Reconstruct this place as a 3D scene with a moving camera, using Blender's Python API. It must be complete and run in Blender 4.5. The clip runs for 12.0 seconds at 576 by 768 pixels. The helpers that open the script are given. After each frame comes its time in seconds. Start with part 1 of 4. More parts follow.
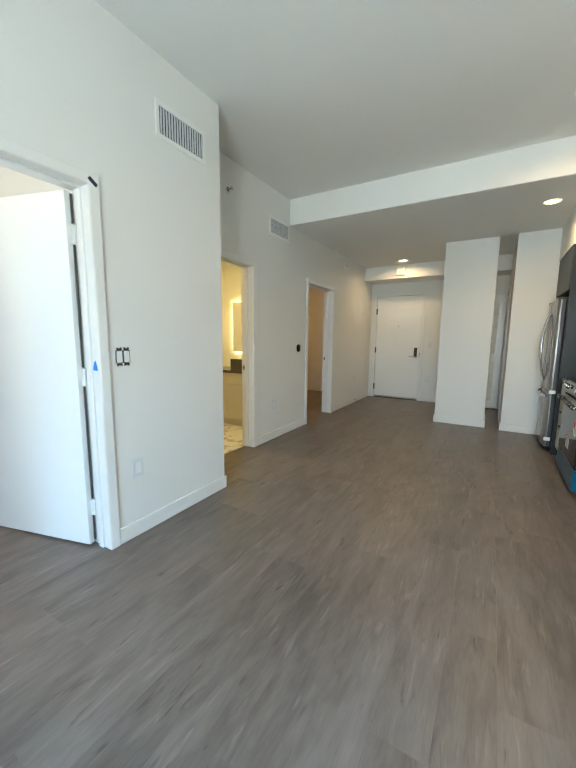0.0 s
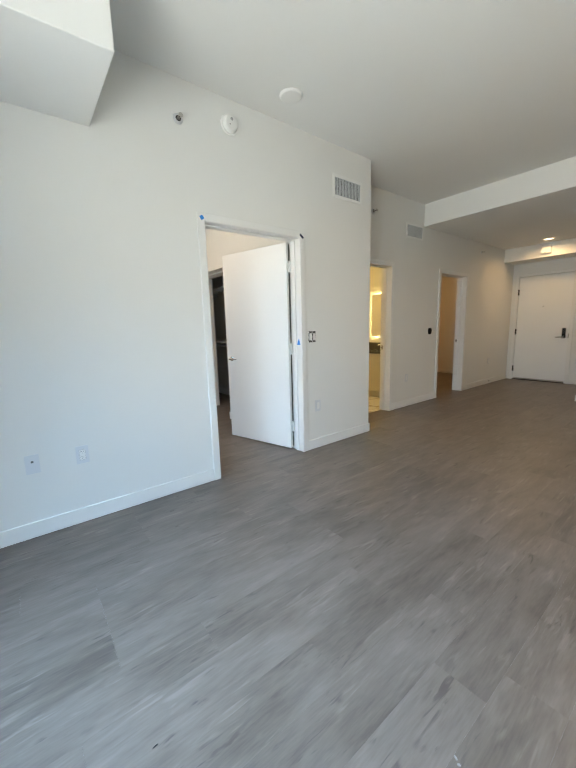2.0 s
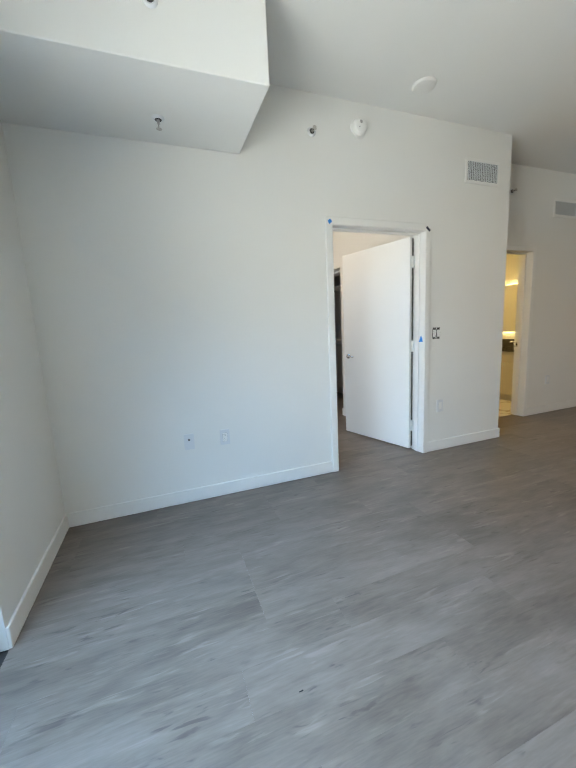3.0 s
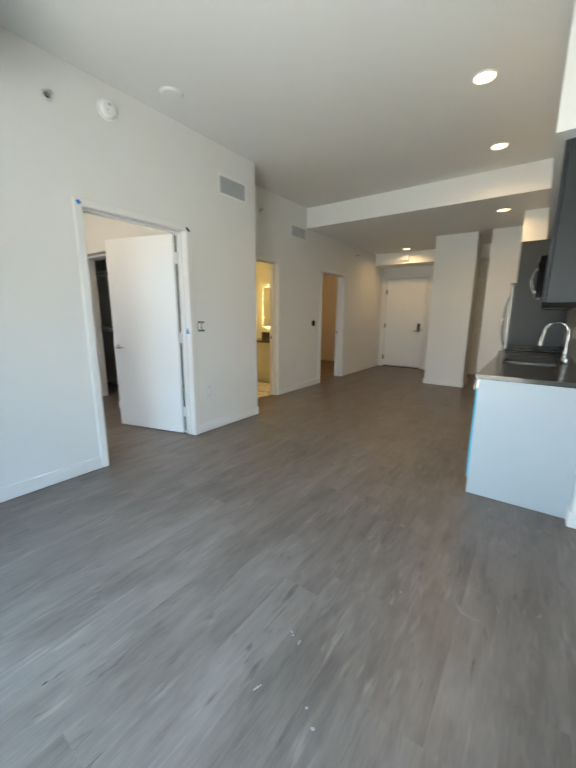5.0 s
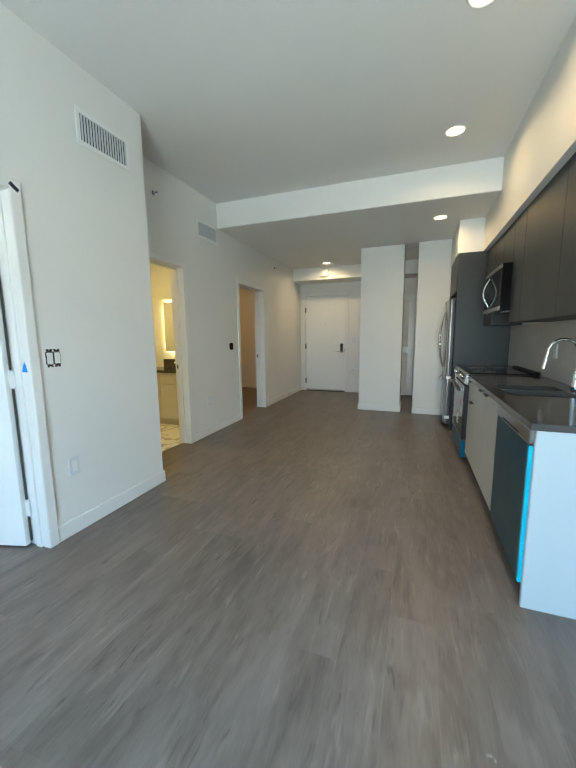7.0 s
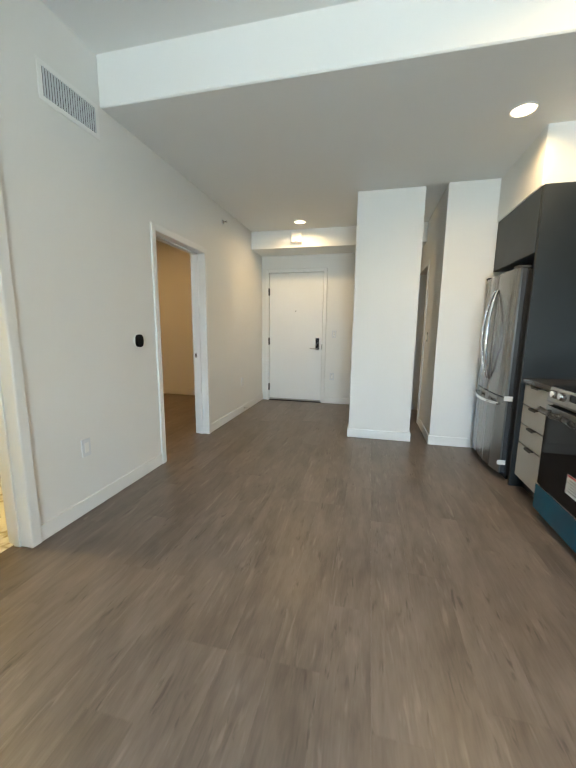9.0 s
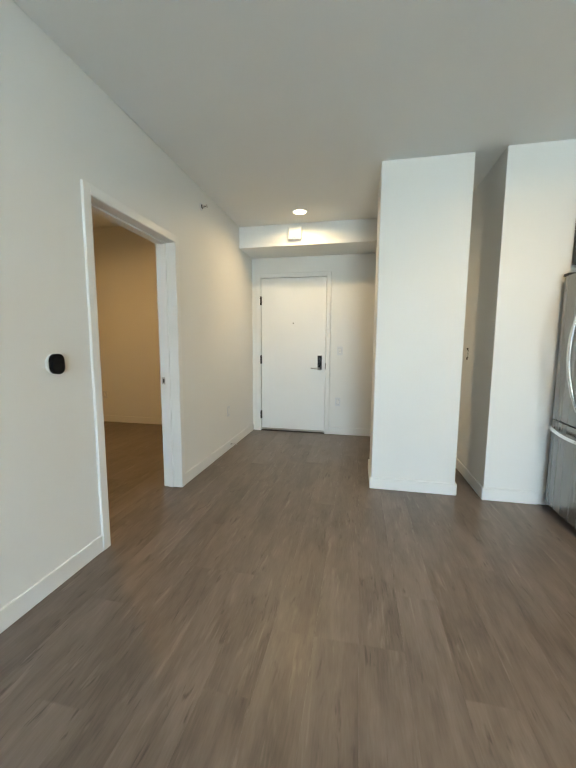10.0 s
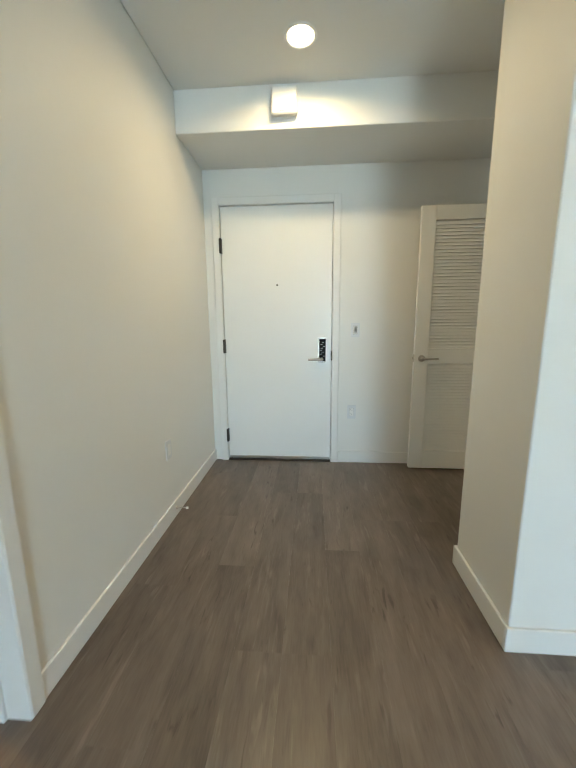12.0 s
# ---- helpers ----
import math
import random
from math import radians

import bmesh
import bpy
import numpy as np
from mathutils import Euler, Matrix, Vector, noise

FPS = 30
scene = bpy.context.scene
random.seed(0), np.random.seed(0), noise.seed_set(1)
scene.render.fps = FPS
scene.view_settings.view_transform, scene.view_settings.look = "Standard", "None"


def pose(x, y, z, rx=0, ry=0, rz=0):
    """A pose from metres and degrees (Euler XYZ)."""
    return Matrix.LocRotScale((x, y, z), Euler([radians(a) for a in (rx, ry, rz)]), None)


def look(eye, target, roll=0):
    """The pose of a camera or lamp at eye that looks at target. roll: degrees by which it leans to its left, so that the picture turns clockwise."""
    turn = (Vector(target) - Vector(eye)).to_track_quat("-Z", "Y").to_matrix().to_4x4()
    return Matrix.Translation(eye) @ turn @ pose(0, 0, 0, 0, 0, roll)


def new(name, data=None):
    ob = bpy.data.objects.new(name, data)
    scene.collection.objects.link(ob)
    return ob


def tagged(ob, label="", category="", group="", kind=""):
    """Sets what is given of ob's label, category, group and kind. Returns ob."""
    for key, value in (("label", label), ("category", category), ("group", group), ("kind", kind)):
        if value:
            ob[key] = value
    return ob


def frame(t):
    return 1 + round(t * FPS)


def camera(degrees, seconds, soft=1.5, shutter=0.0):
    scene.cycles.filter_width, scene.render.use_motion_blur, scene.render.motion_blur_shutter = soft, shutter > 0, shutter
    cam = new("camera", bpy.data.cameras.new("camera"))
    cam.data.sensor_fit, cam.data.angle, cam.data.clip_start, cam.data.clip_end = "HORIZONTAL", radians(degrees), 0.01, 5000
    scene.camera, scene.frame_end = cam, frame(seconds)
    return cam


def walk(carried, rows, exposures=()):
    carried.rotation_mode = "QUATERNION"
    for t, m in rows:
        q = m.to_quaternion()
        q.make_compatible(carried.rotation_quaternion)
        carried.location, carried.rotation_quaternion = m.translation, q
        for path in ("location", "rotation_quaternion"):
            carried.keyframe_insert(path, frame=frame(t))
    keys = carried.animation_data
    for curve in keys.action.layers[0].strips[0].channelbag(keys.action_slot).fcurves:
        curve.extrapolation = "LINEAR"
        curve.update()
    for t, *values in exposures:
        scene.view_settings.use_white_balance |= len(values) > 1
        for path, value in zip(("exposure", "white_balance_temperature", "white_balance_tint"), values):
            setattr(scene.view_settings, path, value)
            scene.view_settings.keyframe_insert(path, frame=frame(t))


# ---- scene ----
cam = camera(80.4, 12.0, shutter=0.25)
PATH = [
    (0, (0.119, 0.106, 1.271), (-0.893, 1.809, 0.999), 0.6),
    (0.5, (0.306, -0.235, 1.299), (-0.836, 1.394, 1.088), -0.7),
    (1, (0.497, -0.504, 1.303), (-0.888, 0.925, 1.106), 0.1),
    (1.5, (0.671, -0.710, 1.286), (-0.813, 0.600, 0.999), -0.2),
    (2, (0.772, -0.928, 1.245), (-0.789, 0.279, 0.917), -1.6),
    (2.5, (0.788, -1.044, 1.241), (-0.929, -0.067, 0.924), -2.5),
    (2.7, (0.780, -1.069, 1.241), (-1.007, -0.226, 0.926), -2.8),
    (3.5, (0.800, -1.130, 1.253), (-1.090, -0.552, 0.944), -2.4),
    (4.3, (0.857, -1.168, 1.264), (-0.985, -0.459, 0.943), -1.1),
    (4.5, (0.952, -1.114, 1.247), (-0.753, -0.123, 0.914), -0.4),
    (5, (1.087, -1.038, 1.273), (-0.061, 0.550, 0.874), 0.4),
    (5.5, (1.081, -0.952, 1.270), (0.447, 0.898, 0.849), 0.2),
    (6, (0.843, -0.790, 1.266), (0.382, 1.105, 0.824), -2.3),
    (6.5, (0.546, -0.520, 1.261), (-0.064, 1.344, 0.870), -0.8),
    (7, (0.289, -0.103, 1.265), (-0.397, 1.755, 0.985), -0.6),
    (7.2, (0.179, 0.098, 1.254), (-0.416, 1.984, 0.957), -0.4),
    (8, (-0.052, 0.884, 1.244), (-0.464, 2.819, 0.948), -0.6),
    (8.8, (-0.270, 1.640, 1.241), (-0.713, 3.567, 0.939), -0.0),
    (9, (-0.373, 1.825, 1.233), (-0.830, 3.746, 0.912), 0.6),
    (9.5, (-0.553, 2.302, 1.247), (-0.966, 4.247, 1.033), -0.8),
    (10, (-0.712, 2.793, 1.222), (-1.109, 4.741, 0.996), 0.3),
    (10.5, (-0.883, 3.266, 1.209), (-1.248, 5.212, 0.926), -0.4),
    (11, (-1.031, 3.700, 1.216), (-1.346, 5.652, 0.921), -1.2),
    (11.5, (-1.146, 4.128, 1.213), (-1.411, 6.084, 0.891), -0.8),
    (12, (-1.294, 4.572, 1.207), (-1.441, 6.536, 0.858), -0.5),
]
EXPOSURES = [(0.0, -0.22, 6120, 6.3), (0.5, -0.36, 6000, 8.2), (1.0, -0.46, 6850, 13.2), (1.5, -0.50, 6900, 13), (2.0, -0.53, 6700, 13.8), (2.5, -0.56, 6630, 13), (4.5, -0.90, 6600, 16), (5.0, -0.69, 6720, 12.4), (5.5, -0.65, 6230, 6.2), (6.0, -0.63, 6520, 5.6), (6.5, -0.42, 6230, 4.6), (7.0, -0.40, 5950, 4.2), (9.0, 0.22, 5910, 6.6), (9.5, 0.31, 5900, 7), (10.0, 0.38, 5820, 4.5), (10.5, 0.41, 5720, 3), (11.0, 0.43, 5680, 2.5), (11.5, 0.41, 5600, 0.5), (12.0, 0.37, 5520, 0.5)]
walk(cam, [(t, look(eye, target, roll)) for t, eye, target, roll in PATH], EXPOSURES)

# ================= world, sun, large lights =================
world = bpy.data.worlds.new("world")
scene.world = world
world.use_nodes = True
wn = world.node_tree
sky = wn.nodes.new("ShaderNodeTexSky")
sky.sky_type, sky.sun_disc = "NISHITA", False
sky.sun_elevation, sky.sun_rotation = radians(48), radians(20)
wn.links.new(sky.outputs[0], wn.nodes["Background"].inputs[0])
wn.nodes["Background"].inputs[1].default_value = 0.12

sun = new("sun", bpy.data.lights.new("sun", "SUN"))
sun.data.energy, sun.data.angle, sun.data.color = 3.0, radians(0.5), (1.0, 0.95, 0.88)
sun.matrix_world = look((4, 14, 20), (0, 2, 0))


def area_light(name, m, w, h, power, color, spread=180):
    d = bpy.data.lights.new(name, "AREA")
    d.shape, d.size, d.size_y, d.energy, d.color, d.spread = "RECTANGLE", w, h, power, color, radians(spread)
    ob = new(name, d)
    ob.matrix_world = m
    return ob


SKYLIGHT = (0.36, 0.66, 1.0)
DAYLIGHT = (0.95, 1.0, 0.91)
GROUNDLIGHT = (1.0, 0.93, 0.76)
WARM = (1.0, 0.66, 0.31)
AMBER = (1.0, 0.54, 0.18)
GOLD = (1.0, 0.66, 0.20)
# the sky from above and the sunlit outdoors from below, in the openings
area_light("window_skylight", look((0.05, -2.02, 1.72), (0.0, -1.02, 0.42)), 1.5, 1.1, 84, SKYLIGHT, 108)
area_light("window_daylight", look((0.40, -2.00, 1.05), (0.34, -0.6, 1.62)), 1.2, 1.6, 66, DAYLIGHT, 118)
area_light("bedroom_skylight", look((-3.05, -2.0, 1.7), (-3.05, -1.0, 0.75)), 1.5, 1.1, 21, SKYLIGHT, 125)
area_light("bedroom_daylight", look((-3.05, -2.0, 0.95), (-3.05, -0.9, 2.5)), 1.5, 1.1, 36, GROUNDLIGHT, 95)


# ================= materials =================
def material(name, color, rough=0.5, metal=0.0, vary=0.05, scale=3.0, bump=0.0, bump_scale=200.0, stretch=(1, 1, 1), coat=0.0, fine=60.0, spec=0.5):
    m = bpy.data.materials.new(name)
    m.use_nodes = True
    n, li = m.node_tree.nodes, m.node_tree.links
    b = n["Principled BSDF"]
    b.inputs["Metallic"].default_value = metal
    b.inputs["Coat Weight"].default_value = coat
    b.inputs["Specular IOR Level"].default_value = spec
    tc = n.new("ShaderNodeTexCoord")
    mp = n.new("ShaderNodeMapping")
    mp.inputs["Scale"].default_value = stretch
    li.new(tc.outputs["Object"], mp.inputs["Vector"])
    big = n.new("ShaderNodeTexNoise")
    big.inputs["Scale"].default_value, big.inputs["Detail"].default_value = scale, 3
    small = n.new("ShaderNodeTexNoise")
    small.inputs["Scale"].default_value, small.inputs["Detail"].default_value = fine, 2
    for t in (big, small):
        li.new(mp.outputs[0], t.inputs["Vector"])
    add = n.new("ShaderNodeMath")
    add.operation = "MULTIPLY_ADD"
    add.inputs[1].default_value = 0.35
    li.new(small.outputs["Fac"], add.inputs[0])
    li.new(big.outputs["Fac"], add.inputs[2])
    rng = n.new("ShaderNodeMapRange")
    rng.inputs["From Min"].default_value, rng.inputs["From Max"].default_value = 0.35, 1.0
    rng.inputs["To Min"].default_value, rng.inputs["To Max"].default_value = 1 - vary, 1 + vary
    li.new(add.outputs[0], rng.inputs["Value"])
    mul = n.new("ShaderNodeMix")
    mul.data_type, mul.blend_type = "RGBA", "MULTIPLY"
    mul.inputs[0].default_value = 1.0
    mul.inputs[6].default_value = (*color, 1)
    li.new(rng.outputs[0], mul.inputs[7])
    li.new(mul.outputs[2], b.inputs["Base Color"])
    rr = n.new("ShaderNodeMapRange")
    rr.inputs["To Min"].default_value, rr.inputs["To Max"].default_value = max(0.02, rough - 0.06), min(1, rough + 0.06)
    li.new(big.outputs["Fac"], rr.inputs["Value"])
    li.new(rr.outputs[0], b.inputs["Roughness"])
    if bump:
        bt = n.new("ShaderNodeTexNoise")
        bt.inputs["Scale"].default_value, bt.inputs["Detail"].default_value = bump_scale, 3
        li.new(mp.outputs[0], bt.inputs["Vector"])
        bp = n.new("ShaderNodeBump")
        bp.inputs["Strength"].default_value, bp.inputs["Distance"].default_value = bump, 0.002
        li.new(bt.outputs["Fac"], bp.inputs["Height"])
        li.new(bp.outputs[0], b.inputs["Normal"])
    return m


def glow(name, color, strength):
    m = bpy.data.materials.new(name)
    m.use_nodes = True
    b = m.node_tree.nodes["Principled BSDF"]
    b.inputs["Base Color"].default_value = (0.8, 0.8, 0.8, 1)
    b.inputs["Emission Color"].default_value, b.inputs["Emission Strength"].default_value = (*color, 1), strength
    return m


def plank_material():
    m = bpy.data.materials.new("vinyl_plank")
    m.use_nodes = True
    n, li = m.node_tree.nodes, m.node_tree.links
    b = n["Principled BSDF"]
    info, tc = n.new("ShaderNodeObjectInfo"), n.new("ShaderNodeTexCoord")
    off = n.new("ShaderNodeVectorMath")
    off.operation = "SCALE"
    off.inputs[0].default_value = (37.0, 71.0, 13.0)
    li.new(info.outputs["Random"], off.inputs["Scale"])
    add = n.new("ShaderNodeVectorMath")
    li.new(tc.outputs["Object"], add.inputs[0])
    li.new(off.outputs[0], add.inputs[1])

    def grain(sx, sy, detail, distortion=0.0):
        mp = n.new("ShaderNodeMapping")
        mp.inputs["Scale"].default_value = (sx, sy, 1)
        li.new(add.outputs[0], mp.inputs["Vector"])
        t = n.new("ShaderNodeTexNoise")
        t.inputs["Scale"].default_value, t.inputs["Detail"].default_value = 1.0, detail
        t.inputs["Distortion"].default_value = distortion
        li.new(mp.outputs[0], t.inputs["Vector"])
        return t

    def math_node(op, x, y, clamp=False):
        k = n.new("ShaderNodeMath")
        k.operation, k.use_clamp = op, clamp
        for i, v in enumerate((x, y)):
            if isinstance(v, (int, float)):
                k.inputs[i].default_value = v
            else:
                li.new(v, k.inputs[i])
        return k.outputs[0]

    def band(source, lo, hi):
        k = n.new("ShaderNodeMapRange")
        k.interpolation_type = "SMOOTHSTEP"
        k.inputs["From Min"].default_value, k.inputs["From Max"].default_value = lo, hi
        li.new(source, k.inputs["Value"])
        return k.outputs[0]

    def blend(fac, under, over):
        k = n.new("ShaderNodeMix")
        k.data_type = "RGBA"
        li.new(fac, k.inputs[0])
        li.new(under, k.inputs[6])
        k.inputs[7].default_value = (*over, 1)
        return k.outputs[2]

    cloud, patch, broken = grain(7, 2.6, 4, 0.6), grain(9, 3.2, 3, 0.5), grain(8, 4.0, 3, 0.5)
    streak, wisp, dash, fine = grain(17, 3.0, 5, 0.7), grain(46, 5.0, 4, 0.7), grain(52, 8.0, 3, 0.7), grain(170, 16, 3)
    tone = math_node("MULTIPLY", info.outputs["Random"], 0.16)
    for source, weight in ((cloud, 0.55), (streak, 0.62), (fine, 0.30)):
        tone = math_node("ADD", tone, math_node("MULTIPLY", math_node("SUBTRACT", source.outputs["Fac"], 0.5), weight))
    tone = math_node("ADD", tone, 0.42)
    ramp = n.new("ShaderNodeValToRGB")
    e = ramp.color_ramp.elements
    e[0].position, e[0].color = 0.25, (0.094, 0.074, 0.060, 1)
    e[1].position, e[1].color = 0.78, (0.206, 0.171, 0.146, 1)
    mid = e.new(0.5)
    mid.color = (0.149, 0.120, 0.100, 1)
    li.new(tone, ramp.inputs[0])
    # pale limed streaks and short dark flecks come in loose clusters
    pale = math_node("MULTIPLY", math_node("MULTIPLY", band(wisp.outputs["Fac"], 0.52, 0.70), band(patch.outputs["Fac"], 0.44, 0.64)), 0.48, True)
    dark = math_node("MULTIPLY", math_node("MULTIPLY", band(dash.outputs["Fac"], 0.55, 0.70), band(broken.outputs["Fac"], 0.50, 0.64)), 0.75, True)
    col = blend(dark, blend(pale, ramp.outputs[0], (0.270, 0.230, 0.198)), (0.066, 0.051, 0.042))
    li.new(col, b.inputs["Base Color"])
    rr = n.new("ShaderNodeMapRange")
    rr.inputs["To Min"].default_value, rr.inputs["To Max"].default_value = 0.29, 0.44
    li.new(streak.outputs["Fac"], rr.inputs["Value"])
    li.new(rr.outputs[0], b.inputs["Roughness"])
    bp = n.new("ShaderNodeBump")
    bp.inputs["Strength"].default_value, bp.inputs["Distance"].default_value = 0.22, 0.001
    li.new(math_node("SUBTRACT", tone, math_node("MULTIPLY", dark, 0.4)), bp.inputs["Height"])
    li.new(bp.outputs[0], b.inputs["Normal"])
    return m


def marble_material():
    m = bpy.data.materials.new("marble_tile")
    m.use_nodes = True
    n, li = m.node_tree.nodes, m.node_tree.links
    b = n["Principled BSDF"]
    info, tc = n.new("ShaderNodeObjectInfo"), n.new("ShaderNodeTexCoord")
    mp = n.new("ShaderNodeMapping")
    li.new(tc.outputs["Object"], mp.inputs["Vector"])
    cmb = n.new("ShaderNodeCombineXYZ")
    sc = n.new("ShaderNodeMath")
    sc.operation = "MULTIPLY"
    sc.inputs[1].default_value = 40
    li.new(info.outputs["Random"], sc.inputs[0])
    li.new(sc.outputs[0], cmb.inputs[0])
    li.new(cmb.outputs[0], mp.inputs["Location"])
    t = n.new("ShaderNodeTexNoise")
    t.inputs["Scale"].default_value, t.inputs["Detail"].default_value, t.inputs["Distortion"].default_value = 2.2, 6, 1.6
    li.new(mp.outputs[0], t.inputs["Vector"])
    ramp = n.new("ShaderNodeValToRGB")
    e = ramp.color_ramp.elements
    e[0].position, e[0].color = 0.44, (0.78, 0.76, 0.72, 1)
    e[1].position, e[1].color = 0.56, (0.78, 0.76, 0.72, 1)
    v = e.new(0.50)
    v.color = (0.42, 0.36, 0.27, 1)
    li.new(t.outputs["Fac"], ramp.inputs[0])
    li.new(ramp.outputs[0], b.inputs["Base Color"])
    b.inputs["Roughness"].default_value = 0.18
    return m


def glass_material(name, rough=0.0):
    m = bpy.data.materials.new(name)
    m.use_nodes = True
    b = m.node_tree.nodes["Principled BSDF"]
    b.inputs["Transmission Weight"].default_value, b.inputs["Roughness"].default_value, b.inputs["IOR"].default_value = 1.0, rough, 1.45
    return m


def wrap_material():
    """Crumpled clear plastic film."""
    m = glass_material("clear_wrap", 0.12)
    n, li = m.node_tree.nodes, m.node_tree.links
    b = n["Principled BSDF"]
    b.inputs["IOR"].default_value = 1.2
    b.inputs["Base Color"].default_value = (0.86, 0.86, 0.85, 1)
    t, bp = n.new("ShaderNodeTexNoise"), n.new("ShaderNodeBump")
    t.inputs["Scale"].default_value, t.inputs["Detail"].default_value = 70, 3
    bp.inputs["Strength"].default_value, bp.inputs["Distance"].default_value = 0.8, 0.004
    li.new(t.outputs["Fac"], bp.inputs["Height"])
    li.new(bp.outputs[0], b.inputs["Normal"])
    return m


WALL = material("wall_paint", (0.765, 0.765, 0.74), 0.55, vary=0.015, scale=1.3, bump=0.10, bump_scale=260)
CEIL = material("ceiling_paint", (0.78, 0.785, 0.77), 0.75, vary=0.015, scale=1.3, bump=0.10, bump_scale=220)
TRIM = material("trim_paint", (0.79, 0.79, 0.77), 0.36, vary=0.015, scale=2, bump=0.03, bump_scale=90)
DOORPAINT = material("door_paint", (0.82, 0.83, 0.82), 0.30, vary=0.015, scale=2, bump=0.04, bump_scale=120)
PLANK = plank_material()
SUB = material("underlay", (0.03, 0.027, 0.025), 0.9)
MARBLE = marble_material()
SLATE = material("slate_laminate", (0.023, 0.028, 0.031), 0.42, vary=0.06, scale=4, spec=0.35, bump=0.03, bump_scale=300)
GREIGE = material("greige_laminate", (0.52, 0.50, 0.45), 0.42, vary=0.03, scale=3, bump=0.03, bump_scale=300)
ENDPANEL = material("pale_panel", (0.42, 0.48, 0.52), 0.38, vary=0.015, scale=2)
QUARTZ = material("grey_quartz", (0.058, 0.056, 0.054), 0.15, vary=0.12, scale=9, fine=240)
TILE = material("backsplash_tile", (0.50, 0.475, 0.45), 0.36, vary=0.12, scale=5, bump=0.08, bump_scale=60)
GROUT = material("grout", (0.48, 0.465, 0.44), 0.9)
STEEL = material("brushed_steel", (0.27, 0.265, 0.255), 0.27, 1.0, vary=0.02, scale=1.5, fine=60, stretch=(6, 6, 0.2))
STEELH = material("brushed_steel_across", (0.36, 0.355, 0.34), 0.28, 1.0, vary=0.02, scale=1.5, fine=60, stretch=(6, 0.2, 6))
SINKSTEEL = material("sink_steel", (0.36, 0.355, 0.34), 0.24, 1.0, vary=0.04)
# colour of the shade in the bedroom door's hinge gap
GAPSHADE = material("hinge_gap_shade", (0.07, 0.068, 0.06), 0.8)
CHROME = material("chrome", (0.80, 0.80, 0.80), 0.07, 1.0, vary=0.01)
NICKEL = material("satin_nickel", (0.50, 0.48, 0.45), 0.30, 1.0, vary=0.03)
DARKMETAL = material("dark_bronze", (0.06, 0.055, 0.05), 0.42, 0.7, vary=0.05)
BLACKGLASS = material("black_glass", (0.006, 0.006, 0.007), 0.06, vary=0.05, spec=0.12)
BLACK = material("black_plastic", (0.018, 0.018, 0.019), 0.42, vary=0.08, spec=0.25)
APPLSIDE = material("appliance_side", (0.035, 0.036, 0.038), 0.45, vary=0.06, bump=0.05, bump_scale=500)
PLATEWHITE = material("plate_plastic", (0.68, 0.70, 0.72), 0.32, vary=0.01)
PLASTIC = material("white_plastic", (0.80, 0.80, 0.78), 0.35, vary=0.01)
GREYPLASTIC = material("grey_plastic", (0.35, 0.35, 0.34), 0.45)
BLUETAPE = material("blue_tape", (0.02, 0.23, 0.66), 0.6, vary=0.12, fine=300)
DARKTAPE = material("dark_tape", (0.015, 0.02, 0.05), 0.55, vary=0.1)
BLUEFILM = material("blue_film", (0.03, 0.45, 0.62), 0.16, vary=0.06, scale=8, bump=0.15, bump_scale=25, coat=0.3)
FILMONBLACK = material("blue_film_on_steel", (0.005, 0.048, 0.072), 0.32, vary=0.1, scale=5, spec=0.25, bump=0.1, bump_scale=18)
# darker copy of the blue film, the drawer's shade in its colour
SHADEDFILM = material("blue_film_shaded", (0.006, 0.095, 0.17), 0.24, vary=0.08, scale=8, bump=0.1, bump_scale=25, spec=0.3)
CLEARWRAP = wrap_material()
PAPER = material("paper_label", (0.78, 0.77, 0.74), 0.6)
REDINK = material("red_ink", (0.55, 0.03, 0.04), 0.5)
GREYINK = material("grey_ink", (0.25, 0.25, 0.25), 0.6)
# flat dark colour that stands for the shade inside openings
VOIDSHADE = material("void_shade", (0.05, 0.05, 0.052), 0.8)
LOUVER = material("vent_metal", (0.52, 0.55, 0.57), 0.4, vary=0.02)
RUBBER = material("rubber", (0.75, 0.74, 0.70), 0.6)
DUST = material("plaster_dust", (0.31, 0.30, 0.29), 0.9, vary=0.2, fine=400)
MIRROR = material("mirror", (0.9, 0.9, 0.9), 0.02, 1.0, vary=0.0)
GLASS = glass_material("window_glass")
LAMP = glow("lamp_disc", (1.0, 0.74, 0.40), 7.0)
LEDSTRIP = glow("led_strip", (1.0, 0.76, 0.30), 38.0)
GROUNDMAT = material("paving", (0.32, 0.31, 0.29), 0.85, vary=0.15, scale=0.6, fine=8)
VINYLFRAME = material("window_vinyl", (0.75, 0.75, 0.74), 0.4)


# ================= mesh helpers =================
def box(bm, x0, x1, y0, y1, z0, z1, bevel=0.0, seg=1):
    r = bmesh.ops.create_cube(bm, size=1.0, matrix=Matrix.Translation(((x0 + x1) / 2, (y0 + y1) / 2, (z0 + z1) / 2)) @ Matrix.Diagonal((abs(x1 - x0), abs(y1 - y0), abs(z1 - z0), 1)))
    if bevel:
        ed = list({e for v in r["verts"] for e in v.link_edges})
        bmesh.ops.bevel(bm, geom=ed, offset=bevel, segments=seg, profile=0.5, affect="EDGES", clamp_overlap=True)
    return bm


